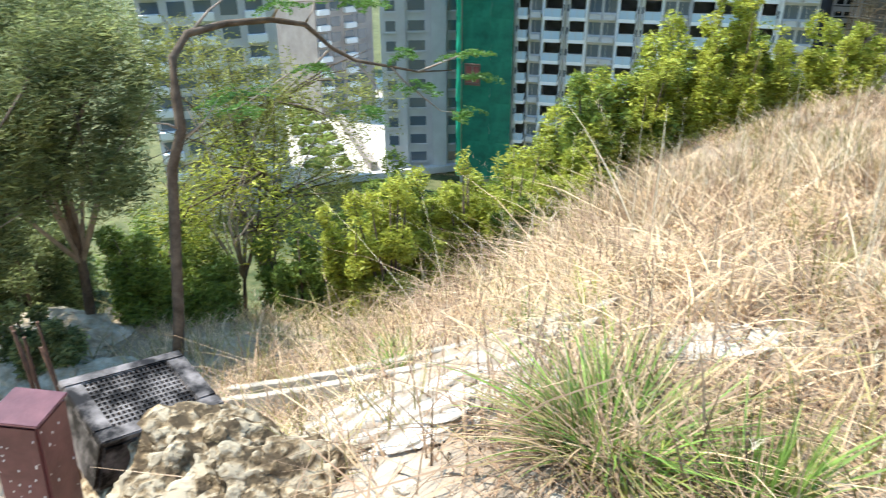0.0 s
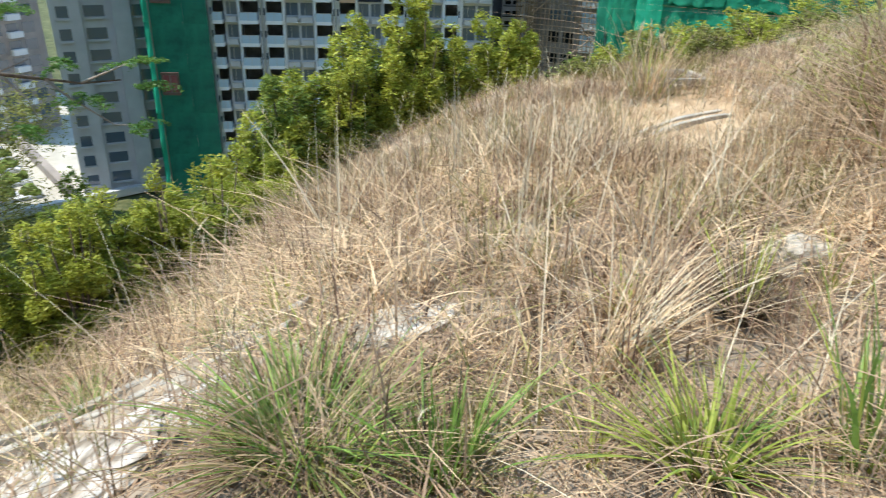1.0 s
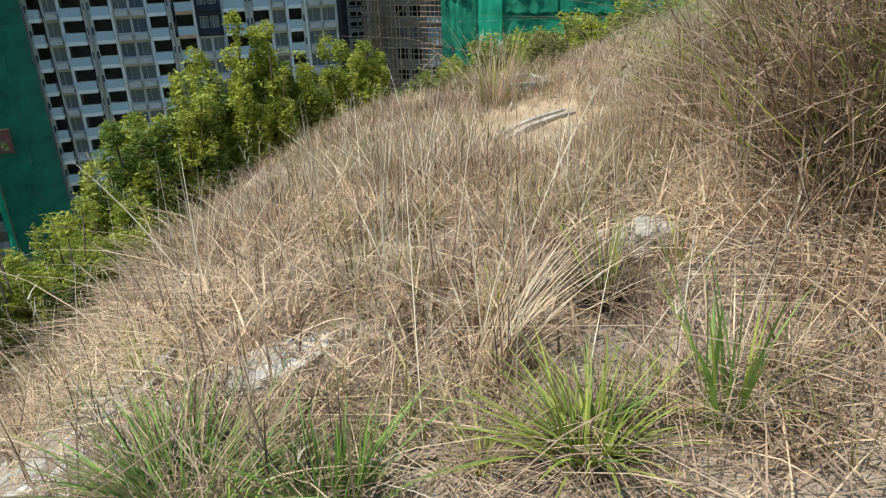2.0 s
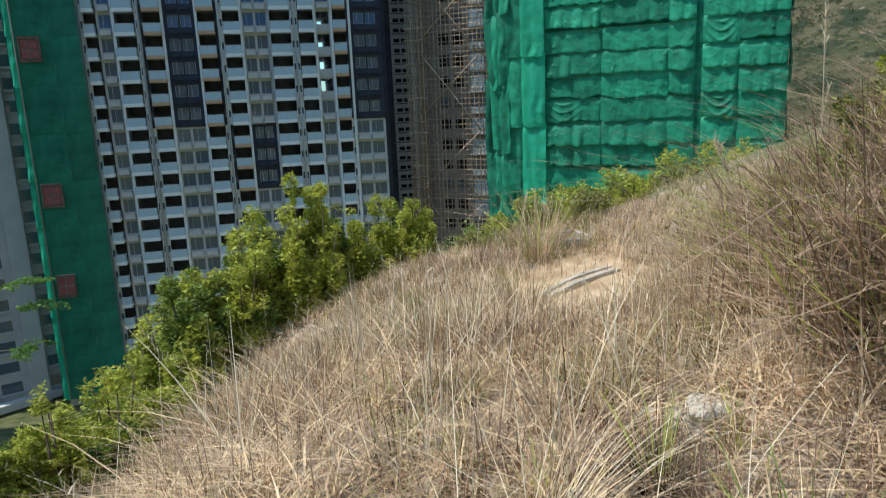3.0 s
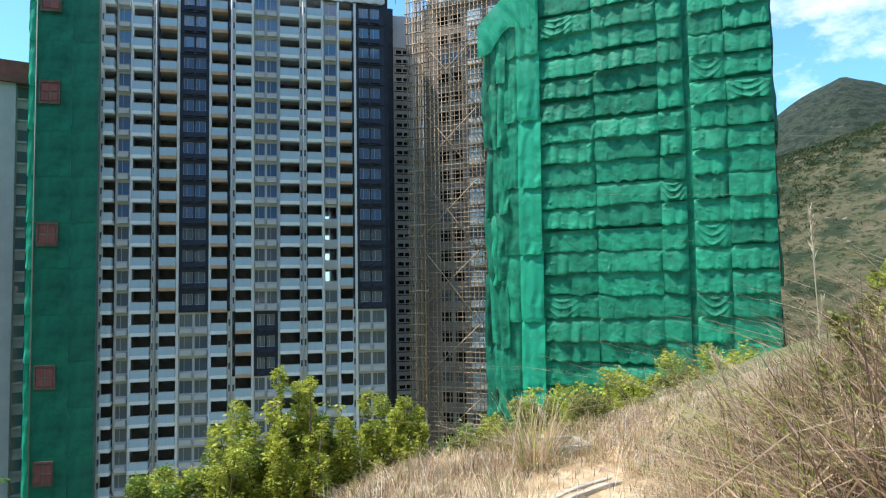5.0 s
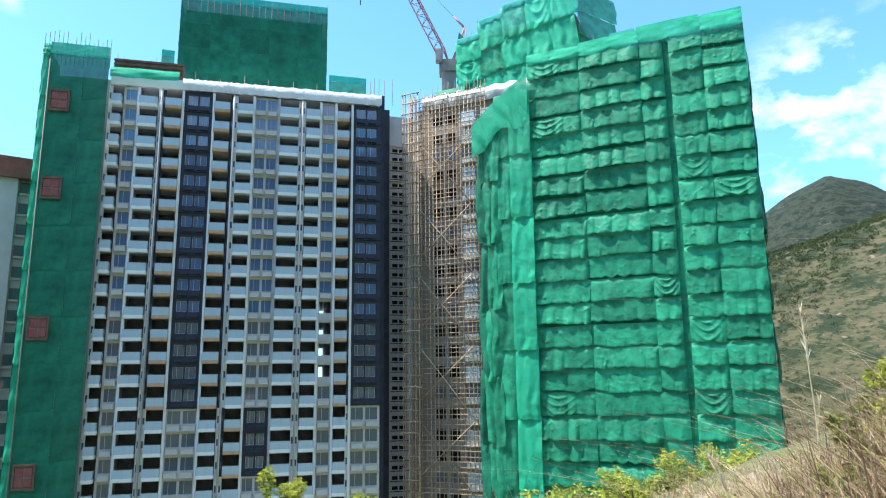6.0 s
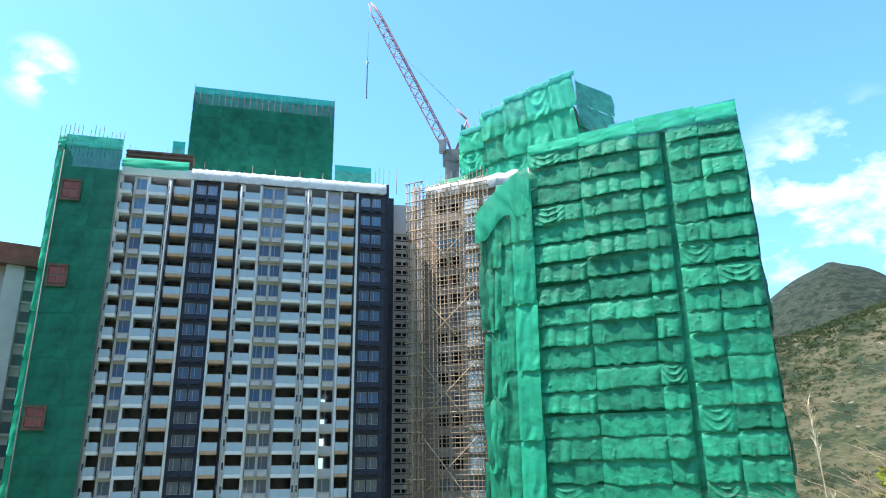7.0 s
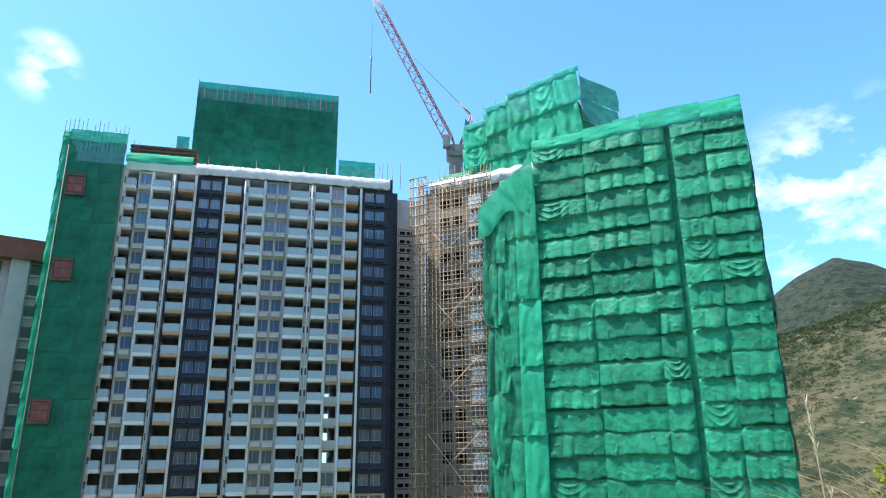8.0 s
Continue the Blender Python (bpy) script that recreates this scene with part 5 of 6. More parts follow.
# ---- the sooty box, the maroon post and the iron bars ----
def metal_box():
    m = pose(-3.32, 1.36, -0.96, 14, 12, 80)
    t = thing("metal_box", "sooty metal box with a perforated lid resting on rocks", "metal box", m)
    w, d, h = 0.62, 0.46, 0.34
    bm = bmesh.new()
    box(bm, -w / 2, w / 2, -d / 2, d / 2, 0, h - 0.03, 0, 0.02)
    part("body", bm, RUSTY, t)
    bm = bmesh.new()
    for a, b, c, e in ((-w / 2 - 0.01, w / 2 + 0.01, -d / 2 - 0.01, -d / 2 + 0.07), (-w / 2 - 0.01, w / 2 + 0.01, d / 2 - 0.05, d / 2 + 0.01),
                       (-w / 2 - 0.01, -w / 2 + 0.08, -d / 2 + 0.07, d / 2 - 0.05), (w / 2 - 0.10, w / 2 + 0.01, -d / 2 + 0.07, d / 2 - 0.05)):
        box(bm, a, b, c, e, h - 0.028, h + 0.012, 0, 0.006)
    lid = part("lid_frame", bm, RUSTY, t)
    nx, ny = 17, 11
    gx, gy = (w - 0.18) / nx, (d - 0.12) / ny
    x0, y0 = -w / 2 + 0.08, -d / 2 + 0.07
    V, F = [], []
    for j in range(ny):
        for i in range(nx):      # each cell is a square with a slotted hole through it
            cx, cy = x0 + (i + 0.5) * gx, y0 + (j + 0.5) * gy
            o = len(V)
            for sx, sy in ((-1, -1), (1, -1), (1, 1), (-1, 1)):
                V.append((cx + sx * gx / 2, cy + sy * gy / 2, h))
            for sx, sy in ((-1, -1), (1, -1), (1, 1), (-1, 1)):
                V.append((cx + sx * gx * 0.33, cy + sy * gy * 0.33, h))
            for sx, sy in ((-1, -1), (1, -1), (1, 1), (-1, 1)):
                V.append((cx + sx * gx * 0.33, cy + sy * gy * 0.33, h - 0.012))
            for k in range(4):
                F.append((o + k, o + (k + 1) % 4, o + 4 + (k + 1) % 4, o + 4 + k))
                F.append((o + 4 + k, o + 4 + (k + 1) % 4, o + 8 + (k + 1) % 4, o + 8 + k))
    mesh_ob("perforated_plate", V, F, RUSTY, lid, "plate punched with rows of slots")
    # near-black sheet under the plate paints the shade inside the box
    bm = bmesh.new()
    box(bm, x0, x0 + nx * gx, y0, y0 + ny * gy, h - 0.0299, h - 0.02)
    part("inside_shade", bm, HOLE_SHADE, lid)
    bm = bmesh.new()
    box(bm, -0.12, 0.16, -d / 2 - 0.05, -d / 2 - 0.005, -0.16, -0.01, 0, 0.006)
    for k in range(5):
        for q in range(4):
            box(bm, -0.10 + k * 0.052, -0.07 + k * 0.052, -d / 2 - 0.056, -d / 2 - 0.052, -0.145 + q * 0.034, -0.125 + q * 0.034, 1)
    part("grille", bm, [RUSTY, TWIG], t)


metal_box()


def post():
    t = thing("steel_post", "thick maroon-painted steel post with chipped paint", "post", pose(-2.98, 0.68, gz(-2.98, 0.68) - 0.05, 0, 5, 28))
    bm = bmesh.new()
    box(bm, -0.1, 0.1, -0.1, 0.1, 0, 1.3, 0, 0.012)
    part("shaft", bm, MAROON, t)
    bm = bmesh.new()
    box(bm, -0.106, 0.106, -0.106, 0.106, 1.3, 1.312, 0, 0.004)
    part("cap_plate", bm, MAROON, t)
    rnd = random.Random(3)
    bm = bmesh.new()      # chips in the paint, down to the pale primer
    for k in range(40):
        a, z, r = rnd.uniform(-0.09, 0.08), rnd.uniform(0.7, 1.29), rnd.uniform(0.002, 0.006)
        f = rnd.randrange(2)
        box(bm, *((a, a + r, -0.1022, -0.0995) if f else (0.0995, 0.1022, a, a + r)), z, z + r * rnd.uniform(1, 3))
    part("paint_chips", bm, WHITE_WALL, t, "pale chips in the paint")


post()
for k, (x, y, h, l) in enumerate(((-4.25, 1.35, 0.55, 0.1), (-4.4, 1.45, 0.5, -0.1), (-4.05, 1.25, 0.62, 0.04), (-4.55, 1.6, 0.5, 0.05), (-4.0, 1.38, 0.4, -0.06))):
    bm = bmesh.new()
    tube(bm, [(0, 0, -0.1), (l * 0.4, 0.02, h + 0.5), (l, 0.0, h + 0.95)], [0.011, 0.011, 0.010], 8)
    me = bpy.data.meshes.new("iron_bar")
    bm.to_mesh(me)
    bm.free()
    me.materials.append(IRON)
    ob = new("iron_bar", me)
    ob.location = (x, y, gz(x, y))
    tagged(ob, "rusty iron bar standing upright among rocks", "iron bar", "iron bars")


# ---- trees ----
def fronds(centres, n_per, size, seed):
    """Leaflet centres along feathery fronds that droop from each centre."""
    rnd = np.random.default_rng(seed)
    out = []
    for c, r in centres:
        for _ in range(n_per):
            a = rnd.uniform(0, 6.28)
            L = r * rnd.uniform(0.6, 1.1)
            d = np.array([math.cos(a), math.sin(a), rnd.uniform(-0.25, 0.2)])
            o = np.array(c) + rnd.normal(size=3) * r * 0.25 * np.array([1, 1, 0.4])
            s = np.linspace(0.1, 1, 16)
            p = o + s[:, None] * d * L
            p[:, 2] -= 0.25 * L * s ** 2
            side = np.array([-d[1], d[0], 0])
            wd = 0.22 * r * np.sin(np.pi * np.clip(s, 0.05, 0.97))
            for q in (-1, -0.5, 0.5, 1):
                out.append(p + q * wd[:, None] * side + rnd.normal(size=p.shape) * 0.008)
    return np.concatenate(out)


def flame_tree():
    """A thin leaning tree whose trunk arches over and carries feathery sprays at its tips."""
    t = thing("arching_tree", "thin tree with an arching bare trunk and feathery green sprays", "tree")
    bm = bmesh.new()
    base = gz(-5.45, 3.1)
    tube(bm, [(-5.45, 3.1, base - 0.1), (-5.4, 3.2, base + 0.5), (-5.42, 3.35, -1.0), (-5.44, 3.45, -0.45), (-5.36, 3.55, -0.12), (-5.42, 3.6, 0.2), (-5.46, 3.66, 0.45), (-5.47, 3.85, 0.62), (-5.41, 4.23, 0.66), (-5.22, 4.6, 0.66), (-5.05, 4.85, 0.6), (-4.92, 5.05, 0.37), (-4.75, 5.2, 0.24), (-4.5, 5.42, 0.17), (-4.3, 5.6, 0.11), (-4.02, 5.78, 0.12)],
         [0.055, 0.052, 0.048, 0.046, 0.045, 0.042, 0.038, 0.034, 0.031, 0.028, 0.024, 0.02, 0.017, 0.013, 0.01, 0.006], 10)
    part("trunk", bm, BARK, t, smooth=True)
    limbs = [[(-5.47, 3.9, 0.63), (-5.45, 4.1, 0.78), (-5.38, 4.3, 0.9), (-5.2, 4.5, 1.0)], [(-5.05, 4.85, 0.6), (-5.0, 4.92, 0.72), (-4.98, 4.96, 0.9)],
             [(-4.92, 5.05, 0.37), (-5.0, 4.9, 0.24), (-5.12, 4.73, 0.2), (-5.3, 4.32, -0.02), (-5.4, 4.2, -0.1)], [(-5.2, 4.6, 0.68), (-5.1, 4.62, 0.82), (-4.8, 5.0, 0.8)],
             [(-4.5, 5.42, 0.17), (-4.4, 5.5, 0.02), (-4.06, 5.63, -0.26), (-3.9, 5.74, -0.28)], [(-4.3, 5.6, 0.11), (-4.1, 5.75, 0.2), (-3.9, 5.89, 0.29)],
             [(-5.36, 3.55, -0.12), (-5.4, 3.45, -0.05), (-5.44, 3.34, -0.02)], [(-5.36, 3.55, -0.2), (-5.25, 3.7, -0.08), (-5.2, 3.85, 0.1)], [(-4.75, 5.2, 0.24), (-4.6, 5.3, 0.0), (-4.5, 5.25, -0.22)]]
    for L in limbs:
        bm = bmesh.new()
        tube(bm, L, [0.014 * (1 - 0.8 * k / (len(L) - 1)) for k in range(len(L))], 7)
        part("limb", bm, TWIG, t, smooth=True)
    C = [((-3.9, 5.89, 0.29), 0.2), ((-3.75, 5.92, 0.07), 0.24), ((-3.9, 5.74, -0.28), 0.24), ((-4.29, 5.57, -0.02), 0.22), ((-4.66, 5.21, 0.78), 0.26), ((-4.4, 5.55, 0.3), 0.18),
         ((-4.59, 5.1, -0.2), 0.22), ((-4.96, 4.86, 0.24), 0.2), ((-5.14, 4.54, 0.82), 0.24), ((-5.23, 4.1, 0.1), 0.28), ((-5.35, 4.25, -0.1), 0.25), ((-4.8, 5.0, 0.85), 0.25)]
    leaves("crown", fronds(C, 9, 0.02, 3), 0.017, LEAF_FRESH, t, 0.4, 0.2)


flame_tree()


def tree(label, x, y, trunk, blobs, n, material, size, seed, aspect=0.3, twig_n=16, category="tree", group="", girth=0.11):
    rnd = np.random.default_rng(seed)
    z = gz(x, y)
    t = thing("tree", label, category, pose(x, y, z), group)
    bm = bmesh.new()
    tube(bm, trunk, [girth * (1 - 0.75 * k / (len(trunk) - 1)) for k in range(len(trunk))], 9)
    part("trunk", bm, BARK, t, smooth=True)
    top = Vector(trunk[-1])
    for k in range(twig_n):
        b = blobs[k % len(blobs)]
        e = Vector(b[:3]) + Vector([rnd.normal() * 0.6 * s for s in b[3:]])
        a = Vector(trunk[1 + k % (len(trunk) - 1)])
        m = (a + e) / 2 + Vector((rnd.normal() * 0.15, rnd.normal() * 0.15, 0.1))
        bm = bmesh.new()
        tube(bm, [a, m, e], [min(0.028, girth * 0.5), min(0.016, girth * 0.3), 0.004], 6)
        part("limb", bm, TWIG if k % 3 == 0 else BARK, t, smooth=True)
    leaves("crown", crown_points(blobs, n, rnd, 0.3), size, material, t, aspect)


tree("dark fine-leaved tree with dense drooping branches", -6.9, 3.2, [(0, 0, -0.1), (0.05, 0.05, 0.9), (0.1, 0.0, 1.8), (0.05, 0.1, 2.9)],
     [(0.4, -0.1, 2.6, 0.6, 0.7, 0.6), (0.5, 0.3, 3.0, 0.6, 0.6, 0.5), (0.2, -0.5, 2.0, 0.5, 0.6, 0.45), (0.6, 0.2, 1.9, 0.45, 0.45, 0.4), (-0.4, 0.4, 3.1, 0.8, 0.8, 0.5), (-0.4, -0.6, 2.8, 0.7, 0.7, 0.6), (0.7, 0.4, 2.5, 0.35, 0.4, 0.4), (0.2, -0.9, 1.5, 0.45, 0.45, 0.35), (-0.5, 0.0, 1.7, 0.5, 0.5, 0.4)],
     74000, LEAF_DARK, 0.04, 31, 0.16, 30, girth=0.06)
tree("dark fine-leaved tree with dense drooping branches", -7.3, 1.9, [(0, 0, -0.1), (0.05, 0.05, 0.9), (0.1, 0.0, 1.8), (0.05, 0.1, 2.6)],
     [(0.1, 0.1, 2.3, 0.7, 0.7, 0.6), (0.3, -0.3, 2.9, 0.7, 0.7, 0.5), (0.0, 0.4, 1.6, 0.6, 0.5, 0.45), (-0.5, -0.3, 2.1, 0.6, 0.6, 0.5)], 42000, LEAF_DARK, 0.04, 32, 0.16, 20, girth=0.05)
tree("sparse twiggy tree with yellow-green leaves", -7.2, 5.9, [(0, 0, -0.1), (0.1, 0.0, 1.4), (0.2, 0.2, 2.6), (0.3, 0.3, 3.9)],
     [(0.0, 0.2, 3.4, 1.0, 0.9, 0.7), (0.7, 0.7, 2.7, 0.8, 0.8, 0.7), (-0.4, -0.4, 2.6, 0.9, 0.9, 0.7), (0.5, -0.2, 4.1, 0.9, 0.9, 0.6), (-0.3, -0.6, 4.5, 0.9, 0.8, 0.5), (1.0, 1.0, 3.8, 0.7, 0.7, 0.6)], 30000, LEAF_OLIVE, 0.03, 33, 0.25, 56, girth=0.035)
tree("sparse twiggy tree with yellow-green leaves", -6.4, 4.8, [(0, 0, -0.1), (0.1, 0.0, 0.6), (0.2, 0.2, 1.2), (0.3, 0.3, 1.9)],
     [(0.0, 0.2, 1.8, 0.7, 0.7, 0.6), (0.4, 0.4, 1.2, 0.7, 0.6, 0.5), (-0.3, -0.3, 1.3, 0.6, 0.6, 0.5)], 5000, LEAF_LIME, 0.035, 34, 0.25, 36, girth=0.03)
for k, (x, y, h, w, m) in enumerate(((-4.75, 6.0, 2.0, 0.62, LEAF_LIME), (-5.5, 5.7, 1.75, 0.6, LEAF_MID), (-6.1, 5.3, 1.4, 0.6, LEAF_MID), (-4.35, 6.7, 1.9, 0.6, LEAF_LIME), (-5.5, 6.8, 2.5, 0.8, LEAF_MID), (-6.6, 6.4, 1.9, 0.9, LEAF_MID), (-7.2, 4.6, 1.7, 0.8, LEAF_MID), (-4.6, 5.4, 1.95, 0.6, LEAF_LIME), (-5.1, 5.3, 1.85, 0.6, LEAF_LIME), (-5.6, 5.0, 1.5, 0.6, LEAF_MID), (-5.0, 6.0, 2.05, 0.65, LEAF_MID), (-2.2, 11.2, 1.8, 0.6, LEAF_LIME), (-3.4, 10.4, 1.7, 0.7, LEAF_LIME), (-0.75, 12.2, 1.2, 0.5, LEAF_LIME), (-3.9, 9.5, 1.45, 0.7, LEAF_MID), (-4.5, 6.3, 2.1, 0.7, LEAF_LIME), (-4.0, 7.2, 1.8, 0.7, LEAF_LIME), (-5.1, 6.3, 2.2, 0.7, LEAF_MID), (-3.6, 8.0, 1.5, 0.6, LEAF_LIME), (-7.6, 3.0, 1.9, 0.8, LEAF_DARK), (-6.5, 2.5, 1.0, 0.5, LEAF_DARK), (-8.0, 2.0, 2.1, 0.9, LEAF_DARK), (-6.8, 3.9, 1.5, 0.6, LEAF_MID), (-8.3, 3.6, 2.0, 0.9, LEAF_DARK), (-8.8, 5.2, 2.6, 1.1, LEAF_MID), (-9.0, 2.4, 2.4, 1.0, LEAF_DARK),
                                      (-6.3, 4.3, 0.8, 0.5, LEAF_MID), (-3.9, 7.1, 0.9, 0.5, LEAF_MID))):
    shrub("leafy bright green shrub below the slope", x, y, h, w, 5200, m, 0.042, 80 + k)


# ---- scrub on the far hills ----
def far_scrub():
    rnd = np.random.default_rng(5)
    n = 17000
    az = np.radians(rnd.uniform(22, 42, n))
    r = 170 * (600 / 170) ** rnd.uniform(0, 1, n) ** 1.15
    x, y = r * np.sin(az), r * np.cos(az)
    z = ground_z(x, y)
    patch = wave(x, y, 0.03, 3) + wave(x, y, 0.011, 5) + rnd.normal(size=n) * 0.7 > 0.2
    x, y, z, r = x[patch], y[patch], z[patch], r[patch]
    n = len(x)
    s = rnd.uniform(0.0016, 0.006, n) * r * np.where(r < 260, 1.5, 0.9)
    blobs = [(a, b, c + q * 0.25, q, q, q * 0.55) for a, b, c, q in zip(x, y, z, s)]
    P = crown_points(blobs, 240000, rnd, 0.6)
    d = RNG.normal(size=P.shape)
    d /= np.linalg.norm(d, axis=1)[:, None]
    u = np.cross(d, RNG.normal(size=P.shape))
    u /= np.linalg.norm(u, axis=1)[:, None]
    k = (np.hypot(P[:, 0], P[:, 1]) * 0.0009)[:, None]
    V = np.stack([P - d * k, P + u * k * 0.7, P + d * k, P - u * k * 0.7], 1).reshape(-1, 3)
    me = np_mesh("far_scrub", V, np.arange(len(P))[:, None] * 4 + np.array([[0, 1, 2, 3]]), LEAF_SCRUB)
    tagged(new("far_scrub", me), "dark green scrub and trees scattered over the far hillside", "scrub", kind="stuff")


far_scrub()


# ---- dry grass ----
def bare(x, y):
    """1 where grass grows fully, less over the slab, the drain, the sandy path and the trodden soil."""
    k = 1 - 0.93 * np.exp(-(((x + 2.0) / 0.95) ** 2 + ((y - 2.05) / 0.5) ** 2) ** 2)
    k *= 1 - 0.78 * np.exp(-(((x - 1.5) / 0.85) ** 2 + ((y - 8.4) / 1.5) ** 2) ** 2)
    k *= 1 - 0.9 * np.exp(-(((x - 0.1) / 0.6) ** 2 + ((y - 7.8) / 0.9) ** 2) ** 2)
    k *= 1 - 0.85 * np.exp(-(((x - 1.0) / 0.28) ** 2 + ((y - 3.0) / 0.2) ** 2) ** 2)
    k *= 1 - 0.75 * np.exp(-(((x - 0.5) / 0.6) ** 2 + ((y - 2.2) / 0.35) ** 2) ** 2)
    k *= 1 - 0.9 * ss(-1.25, -1.9, x + 0.34 * (y - 2.7)) * (1 - ss(6.2, 8.0, y))
    k *= 1 - 0.6 * np.exp(-(((x - 1.0) / 0.5) ** 2 + ((y - 2.1) / 0.45) ** 2) ** 2)
    k *= 1 - 0.55 * ss(2.0, 1.3, y)
    return np.clip(k, 0, 1)


def path_free(x, y):
    """0 on the sandy path, 1 off it."""
    return 1 - 0.86 * np.exp(-(((x - 1.45 - 0.1 * (y - 8)) / 0.9) ** 2 + ((y - 8.2) / 1.75) ** 2) ** 3)


def scatter(n, x0, x1, y0, y1, rnd, clump=0.0, per=30, mask=bare):
    """Points over a stretch of the slope, in clumps where asked, thicker towards the viewer."""
    if clump:
        m = n // per
        cx, cy = rnd.uniform(x0, x1, m), y0 + (y1 - y0) * rnd.uniform(0, 1, m) ** 1.35
        x = np.repeat(cx, per) + rnd.normal(size=m * per) * clump
        y = np.repeat(cy, per) + rnd.normal(size=m * per) * clump
    else:
        x, y = rnd.uniform(x0, x1, n), y0 + (y1 - y0) * rnd.uniform(0, 1, n) ** 1.35
    keep = (rnd.uniform(0, 1, len(x)) < mask(x, y) * path_free(x, y)) & (np.hypot(x, y) > 0.95)
    return x[keep], y[keep]


def patchy(x, y):
    """Low tufty variation, so that soil shows between the grass."""
    p = 0.42 + 0.6 * wave(x, y, 2.3, 11) + 0.5 * wave(x, y, 5.1, 12)
    return bare(x, y) * np.clip(p + 0.25 * ss(3.0, 5.0, y), 0.04, 1)


def off_channel(x, y):
    return 1 - 0.9 * np.exp(-((y - 2.72) / 0.16) ** 2) * (x < -1.2)


G = np.random.default_rng(21)
x, y = scatter(40000, -6.5, 6.5, 0.9, 13.2, G, mask=lambda a, b: np.clip(bare(a, b) + 0.15, 0, 1) * off_channel(a, b))
blades("dry_litter", x, y, G.uniform(0.06, 0.3, len(x)), G.uniform(0.9, 2.2, len(x)), 0.007, [STRAW_DARK], "matted grey-brown dead grass litter over the soil", "dead grass", 0.9)
x, y = scatter(15000, -6.5, 6.5, 0.9, 13.2, G, mask=lambda a, b: np.clip(bare(a, b) + 0.1, 0, 1) * off_channel(a, b))
blades("pale_litter", x, y, G.uniform(0.06, 0.26, len(x)), G.uniform(0.9, 2.4, len(x)), 0.007, [STRAW], "broken pale straw lying on the soil", "dead grass", 0.9)
x, y = scatter(56000, -4.6, 6.0, 1.5, 12.4, G, 0.06, 26, lambda a, b: patchy(a, b) * off_channel(a, b) * (1 - 0.55 * ss(4.8, 8.0, b)))
blades("dry_grass", x, y, G.gamma(4.0, 0.065, len(x)) * (0.6 + 0.45 * ss(2, 5, y)), np.abs(G.normal(0.3, 0.6, len(x))), 0.009, STRAW, "pale straw-coloured dry grass covering the slope", "dry grass", 0.9)
x, y = scatter(36000, -4.6, 6.0, 1.5, 12.6, G, 0.09, 22, lambda a, b: patchy(a + 3, b) * off_channel(a, b))
blades("dull_dry_grass", x, y, G.gamma(4.0, 0.06, len(x)), np.abs(G.normal(0.35, 0.65, len(x))), 0.009, STRAW_DARK, "dull brown dry grass mixed over the slope", "dry grass", 0.9)
x, y = scatter(19000, -5.6, 5.0, 1.4, 13.2, G, 0.06, 22, lambda a, b: patchy(a + 7, b) * off_channel(a, b))
blades("olive_grass", x, y, G.uniform(0.1, 0.36, len(x)), np.abs(G.normal(0.4, 0.35, len(x))), 0.009, OLIVE_GRASS, "olive-green grass growing through dry straw", "grass", 0.9)
x, y = scatter(6000, -3.2, 5.0, 2.0, 12.4, G, 0.07, 12, lambda a, b: patchy(a + 11, b) * off_channel(a, b))
blades("dead_stems", x, y, G.uniform(0.15, 0.5, len(x)), np.abs(G.normal(0.1, 0.35, len(x))), 0.006, STEM, "thin purplish-brown dead stems among the straw", "dead grass", 0.3)
x, y = scatter(9000, -2.8, 3.0, 2.3, 7.0, G, 0.1, 9, lambda a, b: patchy(a + 5, b) * off_channel(a, b))
blades("curled_leaves", x, y, G.uniform(0.07, 0.18, len(x)), G.uniform(0.5, 1.4, len(x)), 0.009, STRAW, "curled pale dead leaves in the dry grass", "dead grass", 1.2, z=ground_z(x, y) + G.uniform(0.0, 0.14, len(x)), segs=4)
x, y = scatter(7000, -3.4, 3.4, 5.0, 11.6, G, 0.13, 45, lambda a, b: np.clip(bare(a, b), 0.05, 1) * (1 - ss(10.3, 11.6, b - 0.36 * a)))
blades("far_tufts", x, y, G.uniform(0.2, 0.62, len(x)), np.abs(G.normal(0.15, 0.3, len(x))), 0.011, [OLIVE_GRASS], "olive and brown tufts towards the brow", "grass", 0.6)
x, y = scatter(13000, -3.4, 3.4, 4.6, 11.6, G, 0.15, 40, lambda a, b: np.clip(bare(a, b), 0.05, 1) * (1 - ss(10.3, 11.6, b - 0.36 * a)))
blades("far_brown_tufts", x, y, G.uniform(0.2, 0.6, len(x)), np.abs(G.normal(0.25, 0.4, len(x))), 0.010, [STRAW_DARK], "grey-brown dead tufts towards the brow", "dry grass", 0.7)
x, y = scatter(13000, -3.4, 3.4, 4.6, 11.0, G, 0.15, 30, lambda a, b: np.clip(bare(a, b), 0.05, 1) * (1 - ss(10.3, 11.6, b - 0.36 * a)))
blades("far_straw_tufts", x, y, G.uniform(0.2, 0.6, len(x)), np.abs(G.normal(0.3, 0.45, len(x))), 0.009, [STRAW], "warm straw tufts towards the brow", "dry grass", 0.8)
m = 34
cx, cy = G.uniform(-2.5, 1.2, m), 2.7 + 5.0 * G.uniform(0, 1, m) ** 1.3
keep = cx + 0.34 * (cy - 2.7) > -1.5
cx, cy = np.repeat(cx[keep], 12), np.repeat(cy[keep], 12)
x, y = cx + G.normal(size=len(cx)) * 0.035, cy + G.normal(size=len(cx)) * 0.035
